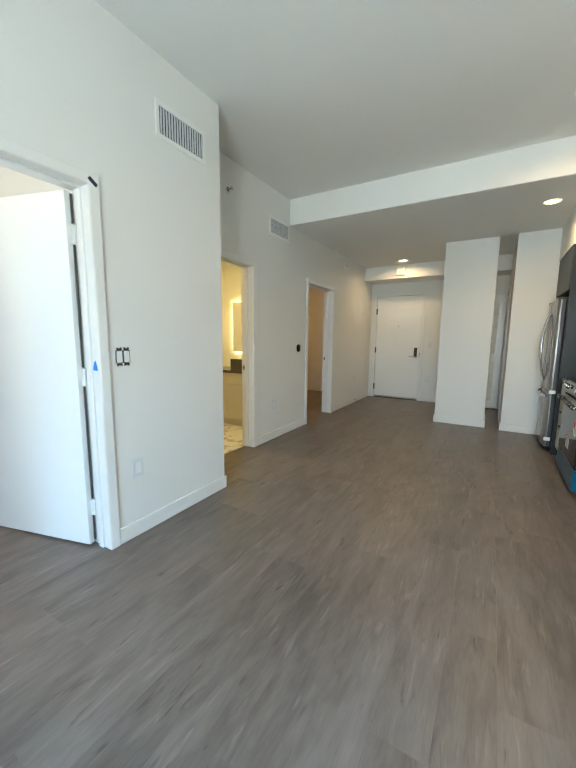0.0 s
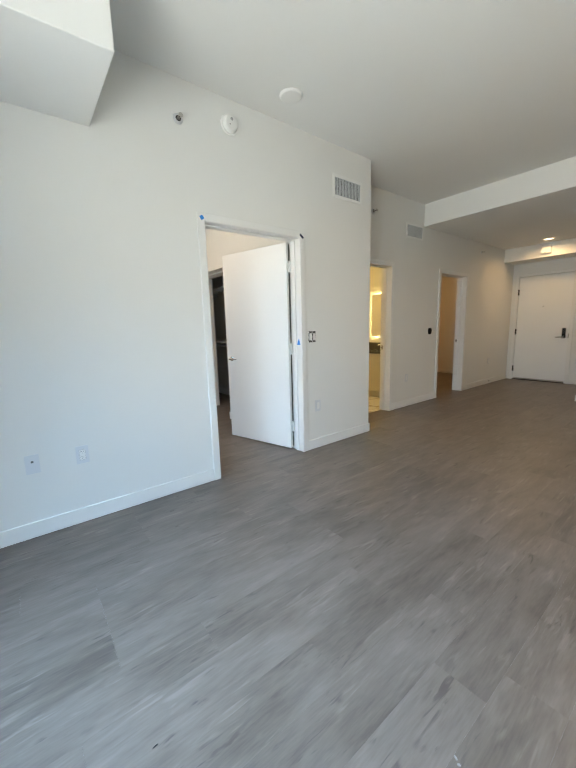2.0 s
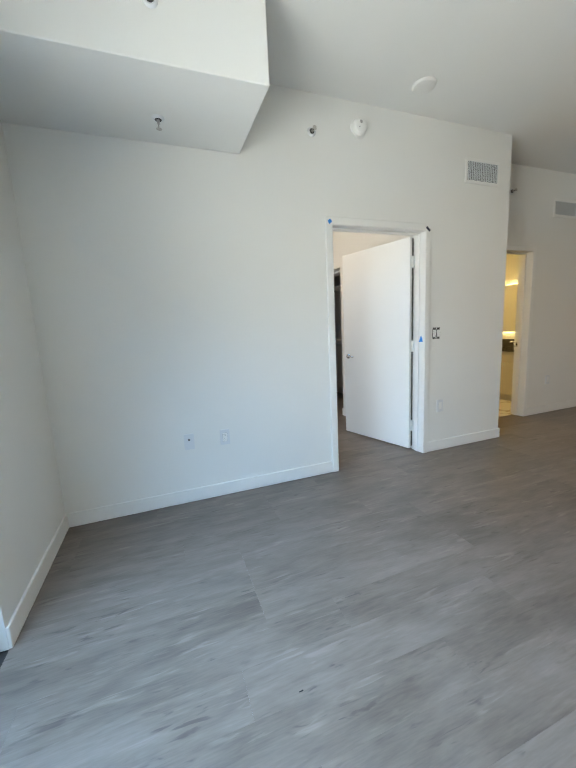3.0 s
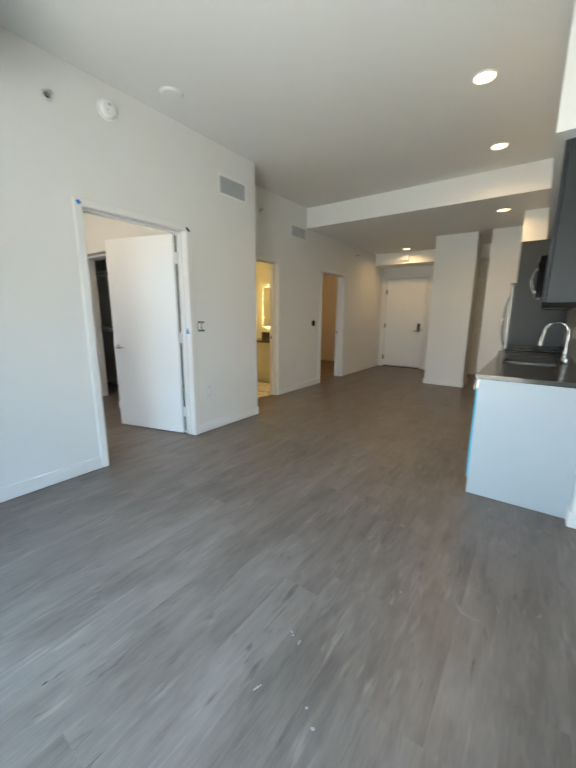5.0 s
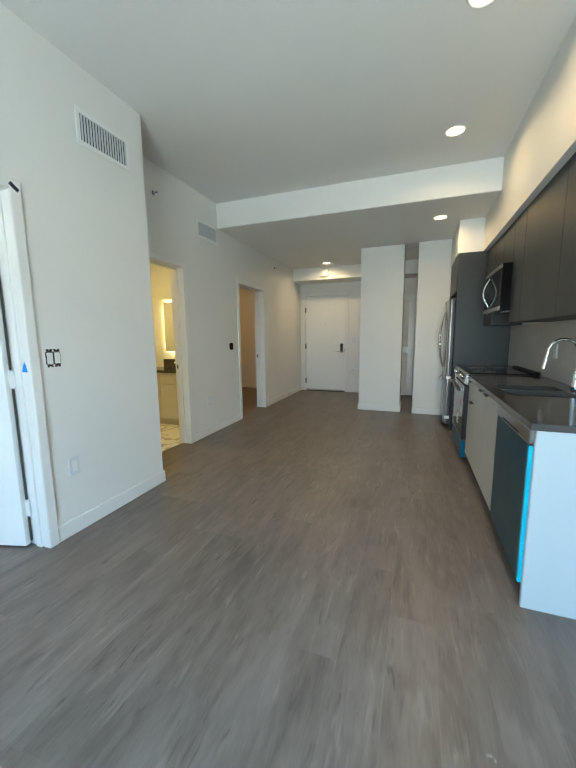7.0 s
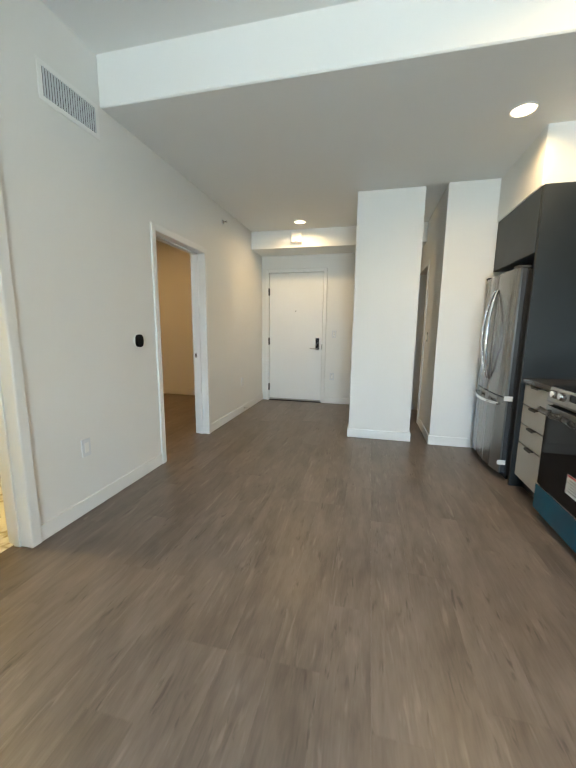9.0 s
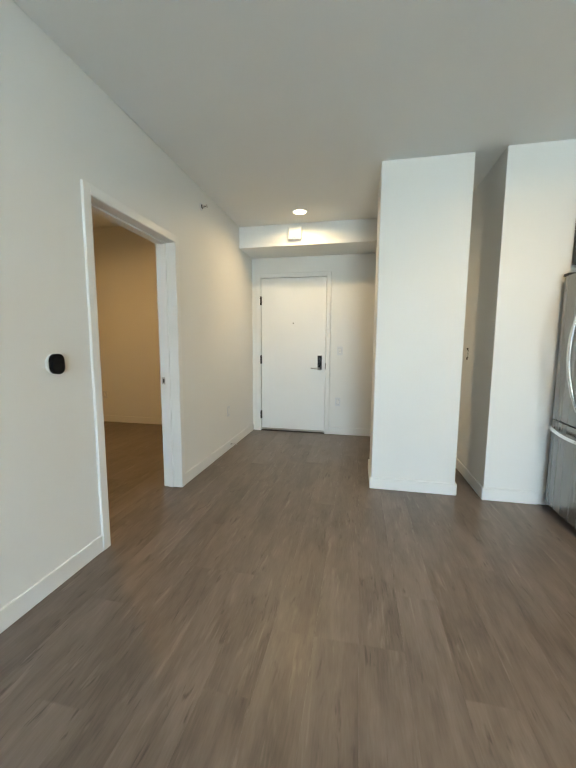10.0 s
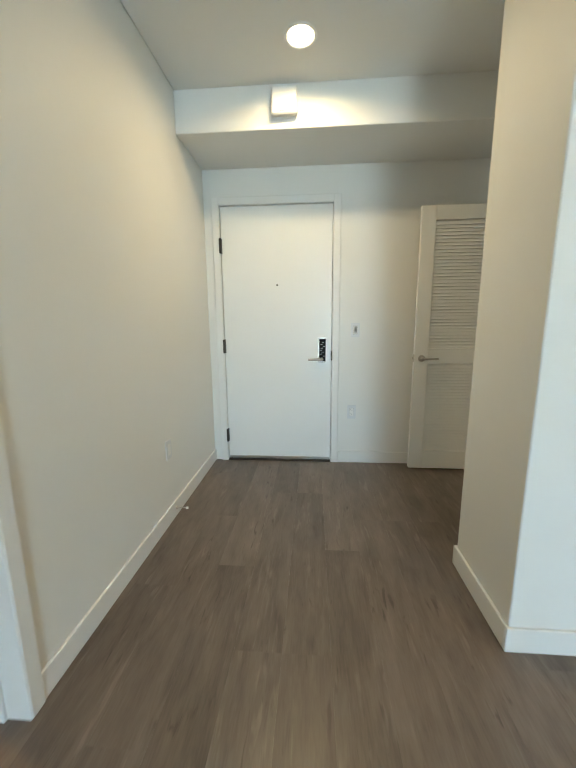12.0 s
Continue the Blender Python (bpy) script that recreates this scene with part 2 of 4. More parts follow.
def boxes(*rows, bevel=0.0):
    bm = bmesh.new()
    for r in rows:
        box(bm, *r, bevel=bevel)
    return bm


def disc(bm, r0, r1, depth, m, seg=28, bevel=0.0):
    """A capped cone along the local z, from z 0 to depth, put at m."""
    g = bmesh.ops.create_cone(bm, cap_ends=True, segments=seg, radius1=r0, radius2=r1, depth=depth, matrix=m @ Matrix.Translation((0, 0, depth / 2)))
    if bevel:
        caps = [e for e in {e for v in g["verts"] for e in v.link_edges} if len(e.link_faces) == 2 and any(len(f.verts) > 4 for f in e.link_faces)]
        bmesh.ops.bevel(bm, geom=caps, offset=bevel, segments=2, profile=0.5, affect="EDGES", clamp_overlap=True)
    return bm


def tube(points, r, seg=12, closed_ends=True):
    """A round tube swept along the points."""
    bm, rings = bmesh.new(), []
    pts = [Vector(p) for p in points]
    side = None
    for i, p in enumerate(pts):
        d = (pts[min(i + 1, len(pts) - 1)] - pts[max(i - 1, 0)]).normalized()
        side = (d.orthogonal() if side is None else (side - d * side.dot(d))).normalized()
        up = d.cross(side)
        rad = r[i] if isinstance(r, (list, tuple)) else r
        rings.append([bm.verts.new(p + rad * (math.cos(a) * side + math.sin(a) * up)) for a in (2 * math.pi * k / seg for k in range(seg))])
    for a, b in zip(rings, rings[1:]):
        for k in range(seg):
            bm.faces.new((a[k], a[(k + 1) % seg], b[(k + 1) % seg], b[k]))
    if closed_ends:
        bm.faces.new(rings[0][::-1])
        bm.faces.new(rings[-1])
    bmesh.ops.recalc_face_normals(bm, faces=bm.faces)
    return bm


def prism(outline, depth, m):
    """A flat outline in the local x y, thickened along z by depth, put at m."""
    bm = bmesh.new()
    lo = [bm.verts.new(m @ Vector((x, y, 0))) for x, y in outline]
    hi = [bm.verts.new(m @ Vector((x, y, depth))) for x, y in outline]
    k = len(outline)
    bm.faces.new(lo[::-1]), bm.faces.new(hi)
    for i in range(k):
        bm.faces.new((lo[i], lo[(i + 1) % k], hi[(i + 1) % k], hi[i]))
    bmesh.ops.recalc_face_normals(bm, faces=bm.faces)
    return bm


def rounded(w, h, r, seg=5):
    out = []
    for cx, cy, a0 in ((w / 2 - r, h / 2 - r, 0), (-w / 2 + r, h / 2 - r, 90), (-w / 2 + r, -h / 2 + r, 180), (w / 2 - r, -h / 2 + r, 270)):
        out += [(cx + r * math.cos(radians(a0 + 90 * k / seg)), cy + r * math.sin(radians(a0 + 90 * k / seg))) for k in range(seg + 1)]
    return out


def mesh_of(name, bm, mat, smooth=35):
    me = bpy.data.meshes.new(name)
    bm.to_mesh(me)
    bm.free()
    me.materials.append(mat)
    if smooth:
        me.shade_smooth()
        me.set_sharp_from_angle(angle=radians(smooth))
    return me


def part(name, bm, mat, parent=None, label="", smooth=35):
    ob = new(name, mesh_of(name, bm, mat, smooth))
    if parent is not None:
        ob.parent = parent
    if label:
        ob["label"] = label
    return ob


def thing(name, label, category, group="", m=None):
    ob = new(name)
    ob.empty_display_size = 0.05
    if m is not None:
        ob.matrix_basis = m
    return tagged(ob, label, category, group)


def structure(name, bm, mat, label="", category="", smooth=35):
    return tagged(part(name, bm, mat, smooth=smooth), label, category or name.split("_")[0], kind="structure")


def facing(x, y, z, normal):
    """The pose at a wall: local z out of the wall, local y up."""
    n = Vector(normal).normalized()
    up = Vector((0, 0, 1)) if abs(n.z) < 0.9 else Vector((0, 1, 0))
    right = up.cross(n)
    return Matrix.Translation((x, y, z)) @ Matrix((right, up, n)).transposed().to_4x4()


# ================= the large structure =================
XA, XB = -1.75, -2.175         # faces of the two west walls
XK, XR = 1.39, 1.54            # faces of the kitchen wall and the east wall
YW, YE = -1.80, 7.45           # faces of the window wall and the entry wall
ZH, ZL, ZS = 2.955, 2.65, 2.40  # high ceiling, low ceiling, entry soffit
JA = (0.266, 1.191, 2.047)     # openings: from y, to y, height
JB = (2.38, 3.19, 2.03)
JC = (4.495, 5.372, 2.03)
JL = (6.56, 7.36, 2.04)
JE = (-2.052, -1.137, 2.137)


def wall_y(x0, x1, y0, y1, z1, gaps=()):
    """A wall that runs along y, with door openings."""
    bm, y = bmesh.new(), y0
    for a, b, h in gaps:
        box(bm, x0, x1, y, a, 0, z1)
        box(bm, x0, x1, a, b, h, z1)
        y = b
    return box(bm, x0, x1, y, y1, 0, z1)


def wall_x(x0, x1, y0, y1, z1, gaps=()):
    bm, x = bmesh.new(), x0
    for a, b, low, h in gaps:
        box(bm, x, a, y0, y1, 0, z1)
        box(bm, a, b, y0, y1, h, z1)
        if low > 0:
            box(bm, a, b, y0, y1, 0, low)
        x = b
    return box(bm, x, x1, y0, y1, 0, z1)


structure("wall_west", wall_y(XA - 0.14, XA, YW, 2.21, ZH, [JA]), WALL, "white painted drywall with a bedroom doorway", "wall")
structure("wall_west_hall", wall_y(XB - 0.14, XB, 2.21, YE, ZH, [JB, JC]), WALL, "white painted drywall with two doorways", "wall")
structure("wall_bedroom_north", boxes((-5.90, XA - 0.14, 2.09, 2.21, 0, ZH)), WALL, "white painted bedroom wall", "wall")
structure("wall_bedroom_alcove", wall_x(-5.75, XA - 0.14, 1.28, 1.42, ZH, [(-4.42, -3.42, 0, 2.045)]), WALL, "white bedroom wall with a closet alcove", "wall")
structure("wall_closet_front", wall_x(-5.75, XA - 0.14, 1.42, 1.54, ZH, [(-4.31, -3.50, 0, 2.03)]), WALL, "white closet wall with a doorway", "wall")
structure("wall_bedroom_west", boxes((-5.90, -5.75, YW, 2.09, 0, ZH)), WALL, "white bedroom end wall", "wall")
structure("ceiling_bedroom_soffit", boxes((-5.75, -5.15, YW, 1.28, 2.38, ZH)), CEIL, "white bedroom ceiling bulkhead", "ceiling")
structure("wall_window", wall_x(-5.90, XR + 0.15, YW - 0.15, YW, ZH, [(-3.9, -2.2, 0.35, 2.36), (-0.78, 1.12, 0.0, 2.36)]), WALL, "white wall with a wide glazed door", "wall")
structure("wall_east", boxes((XR, XR + 0.15, YW, 1.52, 0, ZH)), WALL, "white painted drywall", "wall")
structure("wall_kitchen", boxes((XK, XR + 0.15, 1.52, 5.67, 0, ZH)), WALL, "white drywall behind the kitchen units", "wall")
structure("wall_north_nook", boxes((0.303, XR + 0.15, 5.67, 5.80, 0, ZL)), WALL, "white wall beside the refrigerator", "wall")
structure("wall_closet_hall", wall_y(0.303, 0.43, 5.80, YE, ZL, [JL]), WALL, "white side wall with a utility closet doorway", "wall")
structure("wall_closet_back", boxes((1.25, 1.35, 5.80, YE, 0, ZL)), WALL, "plain utility closet wall", "wall")
structure("wall_entry", wall_x(-5.4, XR + 0.15, YE, YE + 0.15, ZH, [(JE[0], JE[1], 0, JE[2])]), WALL, "white entry wall with a door", "wall")
structure("wall_bath_north", boxes((-5.4, XB - 0.14, 4.27, 4.39, 0, ZH)), WALL, "white bathroom wall", "wall")
structure("wall_bath_west", boxes((-4.3, -4.2, 2.21, 4.27, 0, ZH)), WALL, "white bathroom wall", "wall")
structure("wall_room_west", boxes((-5.4, -5.3, 4.39, YE, 0, ZH)), WALL, "white wall of the second room", "wall")
structure("wall_column", boxes((-0.57, 0.10, 5.71, 6.17, 0, ZL), bevel=0.004), WALL, "freestanding white drywall column", "wall")
structure("ceiling_living", boxes((XA, XR + 0.15, YW - 0.15, 3.962, ZH, ZH + 0.15), (XB, XA, 2.21, 3.962, ZH, ZH + 0.15)), CEIL, "high white living room ceiling", "ceiling")
structure("ceiling_hall", boxes((XB, XR + 0.15, 3.962, 7.6, ZL, ZH + 0.15), bevel=0.008), CEIL, "lower white ceiling over kitchen and entry", "ceiling")
structure("ceiling_entry_soffit", boxes((XB, 0.303, 6.93, YE, ZS, ZL), bevel=0.004), CEIL, "white drywall soffit above the entry door", "ceiling")
structure("ceiling_window_soffit", boxes((XA, -1.05, YW, -0.44, 2.472, ZH), bevel=0.004), CEIL, "white drywall box under the ceiling", "ceiling")
structure("ceiling_kitchen_soffit", boxes((1.035, XK, 1.52, 4.784, 2.257, ZH)), WALL, "white soffit above the wall cabinets", "ceiling")
structure("ceiling_fridge_soffit", boxes((0.757, XK, 4.784, 5.67, 2.257, ZL)), WALL, "white soffit above the refrigerator", "ceiling")
structure("ceiling_bedroom", boxes((-5.90, XA, YW - 0.15, 2.21, ZH + 0.002, ZH + 0.15)), CEIL, "white bedroom ceiling", "ceiling")
structure("ceiling_bath", boxes((-4.3, XB - 0.14, 2.212, 4.27, ZL, ZH)), CEIL, "white bathroom ceiling", "ceiling")
structure("ceiling_room", boxes((-5.4, XB, 4.27, 7.6, ZH + 0.002, ZH + 0.15)), CEIL, "white ceiling of the second room", "ceiling")
floor = structure("floor", boxes((-5.90, XR + 0.15, YW - 0.15, 7.6, -0.10, -0.006)), SUB, "grey-brown wood-look vinyl plank floor", "floor")

structure("ground", boxes((-120, 120, -240, YW - 0.151, -0.40, -0.20)), GROUNDMAT, "pale outdoor paving beyond the glass", "ground")

# baseboards
BH, BT = 0.10, 0.013


def base_y(x, y0, y1, side):
    structure("baseboard", boxes((min(x, x + side * BT), max(x, x + side * BT), y0, y1, 0.0, BH), bevel=0.003), TRIM, "white painted baseboard", "baseboard")


def base_x(x0, x1, y, side):
    structure("baseboard", boxes((x0, x1, min(y, y + side * BT), max(y, y + side * BT), 0.0, BH), bevel=0.003), TRIM, "white painted baseboard", "baseboard")


CW, CT = 0.055, 0.018   # casing width and thickness
base_y(XA, YW, JA[0] - CW, 1), base_y(XA, JA[1] + CW, 2.21 + BT, 1)
base_y(XB, 2.21, JB[0] - CW, 1), base_y(XB, JB[1] + CW, JC[0] - CW, 1), base_y(XB, JC[1] + CW, YE, 1)
base_x(XA + BT, -0.78, YW, 1), base_x(1.12, XR, YW, 1)
base_y(XR, YW + BT, 1.52, -1), base_x(1.378, XR - BT, 1.52, -1), base_y(XK, 1.52, 1.607, -1)
base_x(0.303 - BT, 0.69, 5.67, -1), base_y(0.303, 5.67, JL[0] - CW, -1), base_y(0.303, JL[1] + CW, YE, -1)
base_x(-0.57 - BT, 0.10 + BT, 5.71, -1), base_y(-0.57, 5.71, 6.17, -1), base_y(0.10, 5.71, 6.17, 1), base_x(-0.57 - BT, 0.10 + BT, 6.17, 1)
base_x(JE[1] + CW + 0.002, 0.29, YE, -1)
base_x(-5.737, -4.42 + BT, 1.28, -1), base_y(-4.42, 1.28, 1.42, 1), base_x(-3.42 - BT, XA - 0.14, 1.28, -1), base_y(-5.75, YW, 1.28, 1), base_x(-5.737, XA - 0.14, 2.09, -1)
base_x(-5.3, XB - 0.14, YE, -1), base_y(-5.3, 4.40, YE - BT, 1)


def door_frame(name, axis, face0, face1, a, b, h, label, stop=None):
    """Casings on both faces, jamb lining and stop of an opening in a wall that runs along the axis."""
    root = tagged(new(name), label, "door frame", kind="structure")

    def put(n, u0, u1, w0, w1, z0, z1, bevel=0.003):
        row = (w0, w1, u0, u1, z0, z1) if axis == "y" else (u0, u1, w0, w1, z0, z1)
        part(n, boxes(row, bevel=bevel), TRIM, root)

    lo, hi = min(face0, face1), max(face0, face1)
    for w0, w1 in ((hi, hi + CT), (lo - CT, lo)):
        put("casing", a - CW, a - 0.001, w0, w1, 0, h + CW)
        put("casing", b + 0.001, b + CW, w0, w1, 0, h + CW)
        put("casing", a - 0.001, b + 0.001, w0, w1, h + 0.001, h + CW)
    put("jamb", a - 0.001, a + 0.003, lo - CT + 0.002, hi + CT - 0.002, 0, h - 0.003, 0.0015)
    put("jamb", b - 0.003, b + 0.001, lo - CT + 0.002, hi + CT - 0.002, 0, h - 0.003, 0.0015)
    put("jamb", a - 0.001, b + 0.001, lo - CT + 0.002, hi + CT - 0.002, h - 0.003, h + 0.001, 0.0015)
    if stop:
        s0, s1 = stop
        put("stop", a + 0.003, a + 0.015, s0, s1, 0, h - 0.003, 0.002)
        put("stop", b - 0.015, b - 0.003, s0, s1, 0, h - 0.003, 0.002)
        put("stop", a + 0.015, b - 0.015, s0, s1, h - 0.015, h - 0.003, 0.002)
    return root


door_frame("door_1", "y", XA, XA - 0.14, *JA, "white painted bedroom door frame", (XA - 0.092, XA - 0.050))
door_frame("door_2", "y", XB, XB - 0.14, *JB, "white painted bathroom door frame", (XB - 0.105, XB - 0.062))
door_frame("door_3", "y", XB, XB - 0.14, *JC, "white painted door frame of the second room", (XB - 0.105, XB - 0.062))
door_frame("door_4", "y", 0.303, 0.43, *JL, "white painted utility closet door frame")
door_frame("door_5", "x", YE, YE + 0.15, *JE, "white painted metal entry door frame", (YE + 0.058, YE + 0.090))
door_frame("door_6", "x", 1.42, 1.54, -4.31, -3.50, 2.03, "white painted closet door frame")

# ================= the fixed rows of the kitchen =================
PANEL_Y = (1.607, 1.632)
def wall_cabinet(y0, y1, z0, z1, x_face, doors, label):
    root = thing("wall_cabinet", label, "cabinet", "kitchen wall cabinets")
    part("body", boxes((x_face + 0.020, XK - 0.002, y0, y1, z0, z1)), SLATE, root)
    for a, b in zip(doors, doors[1:]):
        part("door", boxes((x_face, x_face + 0.018, a + 0.0015, b - 0.0015, z0 + 0.002, z1 - 0.002), bevel=0.0015), SLATE, root)
    return root


wall_cabinet(1.665, 3.215, 1.36, 2.257, 1.085, [1.640, 2.44, 3.215], "dark slate wall cabinet with flat doors")
wall_cabinet(3.217, 3.545, 1.36, 2.257, 1.085, [3.217, 3.545], "narrow dark slate wall cabinet with flat door")
wall_cabinet(3.547, 4.318, 1.90, 2.257, 1.085, [3.547, 3.93, 4.318], "dark slate cabinet above the microwave")
wall_cabinet(4.320, 4.757, 1.36, 2.257, 1.085, [4.320, 4.757], "dark slate wall cabinet beside the tall panel")
wall_cabinet(4.787, 5.66, 1.80, 2.257, 0.765, [4.787, 5.66], "dark slate cabinet above the refrigerator")
tagged(part("side_panel", boxes((1.107, XK - 0.002, 1.640, 1.663, 1.357, 2.257), bevel=0.0015), SLATE), "dark slate end panel of the wall cabinets", "panel")
tagged(part("tall_panel", boxes((0.770, XK - 0.002, 4.760, 4.785, 0.0, 2.256), bevel=0.0015), SLATE), "tall dark slate panel beside the refrigerator", "panel")
tagged(part("end_panel", boxes((0.800, XK - 0.002, *PANEL_Y, 0.0, 0.848), bevel=0.0015), ENDPANEL), "white end panel of the base cabinets", "panel")


def handle(y, z, parent, length=0.10):
    part("handle", boxes((0.775, 0.801, y - length / 2, y + length / 2, z - 0.003, z + 0.003), (0.775, 0.779, y - length / 2, y + length / 2, z - 0.012, z + 0.003), bevel=0.001), DARKMETAL, parent, "dark metal edge pull")


def base_cabinet(y0, y1, fronts, label, body_top=0.846):
    root = thing("base_cabinet", label, "cabinet", "kitchen base cabinets")
    part("body", boxes((0.822, XK - 0.002, y0, y1, 0.10, body_top)), GREIGE, root)
    part("toe_kick", boxes((0.870, 0.885, y0, y1, 0.0, 0.10)), BLACK, root)
    for kind, a, b, z0, z1, hy in fronts:
        f = part(kind, boxes((0.800, 0.820, a + 0.0015, b - 0.0015, z0 + 0.0015, z1 - 0.0015), bevel=0.0015), GREIGE, root)
        handle(hy, z1 + 0.001, f)
    return root


base_cabinet(2.275, 3.185, [("door", 2.275, 2.73, 0.105, 0.835, 2.62), ("door", 2.73, 3.185, 0.105, 0.835, 2.84)], "greige sink base cabinet with flat doors", 0.62)
base_cabinet(3.187, 3.540, [("drawer", 3.187, 3.540, 0.66, 0.835, 3.36), ("door", 3.187, 3.540, 0.105, 0.655, 3.28)], "narrow greige base cabinet")
base_cabinet(4.335, 4.758, [("drawer", 4.335, 4.758, 0.68, 0.835, 4.55), ("drawer", 4.335, 4.758, 0.53, 0.675, 4.55), ("drawer", 4.335, 4.758, 0.38, 0.525, 4.55), ("drawer", 4.335, 4.758, 0.105, 0.375, 4.55)], "greige four-drawer base cabinet")

# worktop with a sink cut-out
SX, SY = (0.865, 1.245), (2.36, 2.86)
top = bmesh.new()
for r in ((0.778, XK - 0.001, 1.600, SY[0]), (0.778, XK - 0.001, SY[1], 3.552), (0.778, SX[0], SY[0], SY[1]), (SX[1], XK - 0.001, SY[0], SY[1])):
    box(top, *r, 0.849, 0.880)
for sx in SX:
    for sy in SY:
        ux, uy, r = (1 if sx == SX[0] else -1), (1 if sy == SY[0] else -1), 0.055
        arc = [(sx + ux * (r - r * math.cos(a)), sy + uy * (r - r * math.sin(a))) for a in (math.pi / 2 * k / 8 for k in range(9))]
        wedge = prism([(sx, sy)] + arc, 0.0306, pose(0, 0, 0.8492))
        wedge_mesh = bpy.data.meshes.new("corner")
        wedge.to_mesh(wedge_mesh)
        wedge.free()
        top.from_mesh(wedge_mesh)
        bpy.data.meshes.remove(wedge_mesh)
tagged(part("worktop", top, QUARTZ), "dark grey quartz worktop with sink cut-out", "worktop")
tagged(part("worktop", boxes((0.778, XK - 0.001, 4.330, 4.759, 0.849, 0.880), bevel=0.002), QUARTZ), "short dark grey quartz worktop over drawers", "worktop")


def worldpart(name, bm, mat, owner, label="", smooth=35):
    """A part whose mesh is given in the room's coordinates."""
    parent = owner
    m = parent.matrix_basis.copy()
    while parent.parent is not None:
        parent = parent.parent
        m = parent.matrix_basis @ m
    bm.transform(m.inverted())
    return part(name, bm, mat, owner, label, smooth)


def at(name, label, category, x, y, z, group=""):
    return thing(name, label, category, group, pose(x, y, z))


# ================= kitchen: sink, tap, tiles =================
def build_sink():
    root = at("sink", "stainless steel undermount sink in the grey worktop", "sink", 1.055, 2.61, 0.66)
    (x0, x1), (y0, y1), zb, zt, t = SX, SY, 0.66, 0.848, 0.012
    bm = boxes((x0 - t, x1 + t, y0 - t, y1 + t, zb - t, zb), (x0 - t, x0, y0 - t, y1 + t, zb, zt), (x1, x1 + t, y0 - t, y1 + t, zb, zt), (x0, x1, y0 - t, y0, zb, zt), (x0, x1, y1, y1 + t, zb, zt))
    worldpart("basin", bm, SINKSTEEL, root)
    worldpart("drain", disc(bmesh.new(), 0.045, 0.045, 0.004, pose(1.055, 2.61, zb)), CHROME, root)


def build_faucet():
    root = at("faucet", "chrome gooseneck kitchen faucet behind the sink", "faucet", 1.30, 2.65, 0.88)
    part("base", disc(bmesh.new(), 0.023, 0.022, 0.055, pose(0, 0, 0), bevel=0.004), CHROME, root)
    part("body", disc(bmesh.new(), 0.018, 0.016, 0.06, pose(0, 0, 0.055)), CHROME, root)
    r, h = 0.082, 0.262
    pts = [(0, 0, 0.10), (0, 0, 0.18), (0, 0, h)] + [(-r + r * math.cos(a), 0, h + r * math.sin(a)) for a in (math.pi * k / 14 for k in range(1, 14))]
    pts += [(-2 * r - 0.002, 0, h - 0.01), (-2 * r - 0.008, 0, h - 0.045)]
    part("neck", tube(pts, 0.0098, 16), CHROME, root)
    part("spray_head", tube([(-2 * r - 0.008, 0, h - 0.040), (-2 * r - 0.012, 0, h - 0.07), (-2 * r - 0.018, 0, h - 0.115)], [0.0115, 0.0125, 0.0135], 16), CHROME, root)
    part("lever", tube([(0, -0.018, 0.085), (0, -0.035, 0.088), (-0.01, -0.095, 0.098)], [0.009, 0.006, 0.004], 12), CHROME, root)


def build_soap():
    root = at("air_gap_cap", "small chrome air gap cap on the worktop", "sink fitting", 1.30, 2.47, 0.88)
    part("collar", disc(bmesh.new(), 0.024, 0.024, 0.006, pose(0, 0, 0), bevel=0.002), CHROME, root)
    part("cap", disc(bmesh.new(), 0.019, 0.018, 0.062, pose(0, 0, 0.006), bevel=0.004), CHROME, root)


build_sink(), build_faucet(), build_soap()

# backsplash: large tiles on a bed of grout
splash = tagged(part("backsplash", boxes((XK - 0.006, XK - 0.001, 1.600, 4.759, 0.8805, 1.358)), GROUT), "light grey large-format tile backsplash", "backsplash")
TW, TH = 0.60, 0.2375
tile_meshes = {}
for row in range(2):
    y = 1.602 - (0.30 if row else 0.0)
    while y < 4.757:
        a, b = max(y, 1.602), min(y + TW, 4.757)
        w = round(b - a, 3)
        if w not in tile_meshes:
            tile_meshes[w] = mesh_of("tile", boxes((-0.004, 0, 0.0005, w - 0.0005, 0.0005, TH - 0.0005)), TILE, smooth=0)
        if w > 0.01:
            t = new("tile", tile_meshes[w])
            t.parent = splash
            t.location = (XK - 0.006, a, 0.8815 + row * TH)
        y += TW


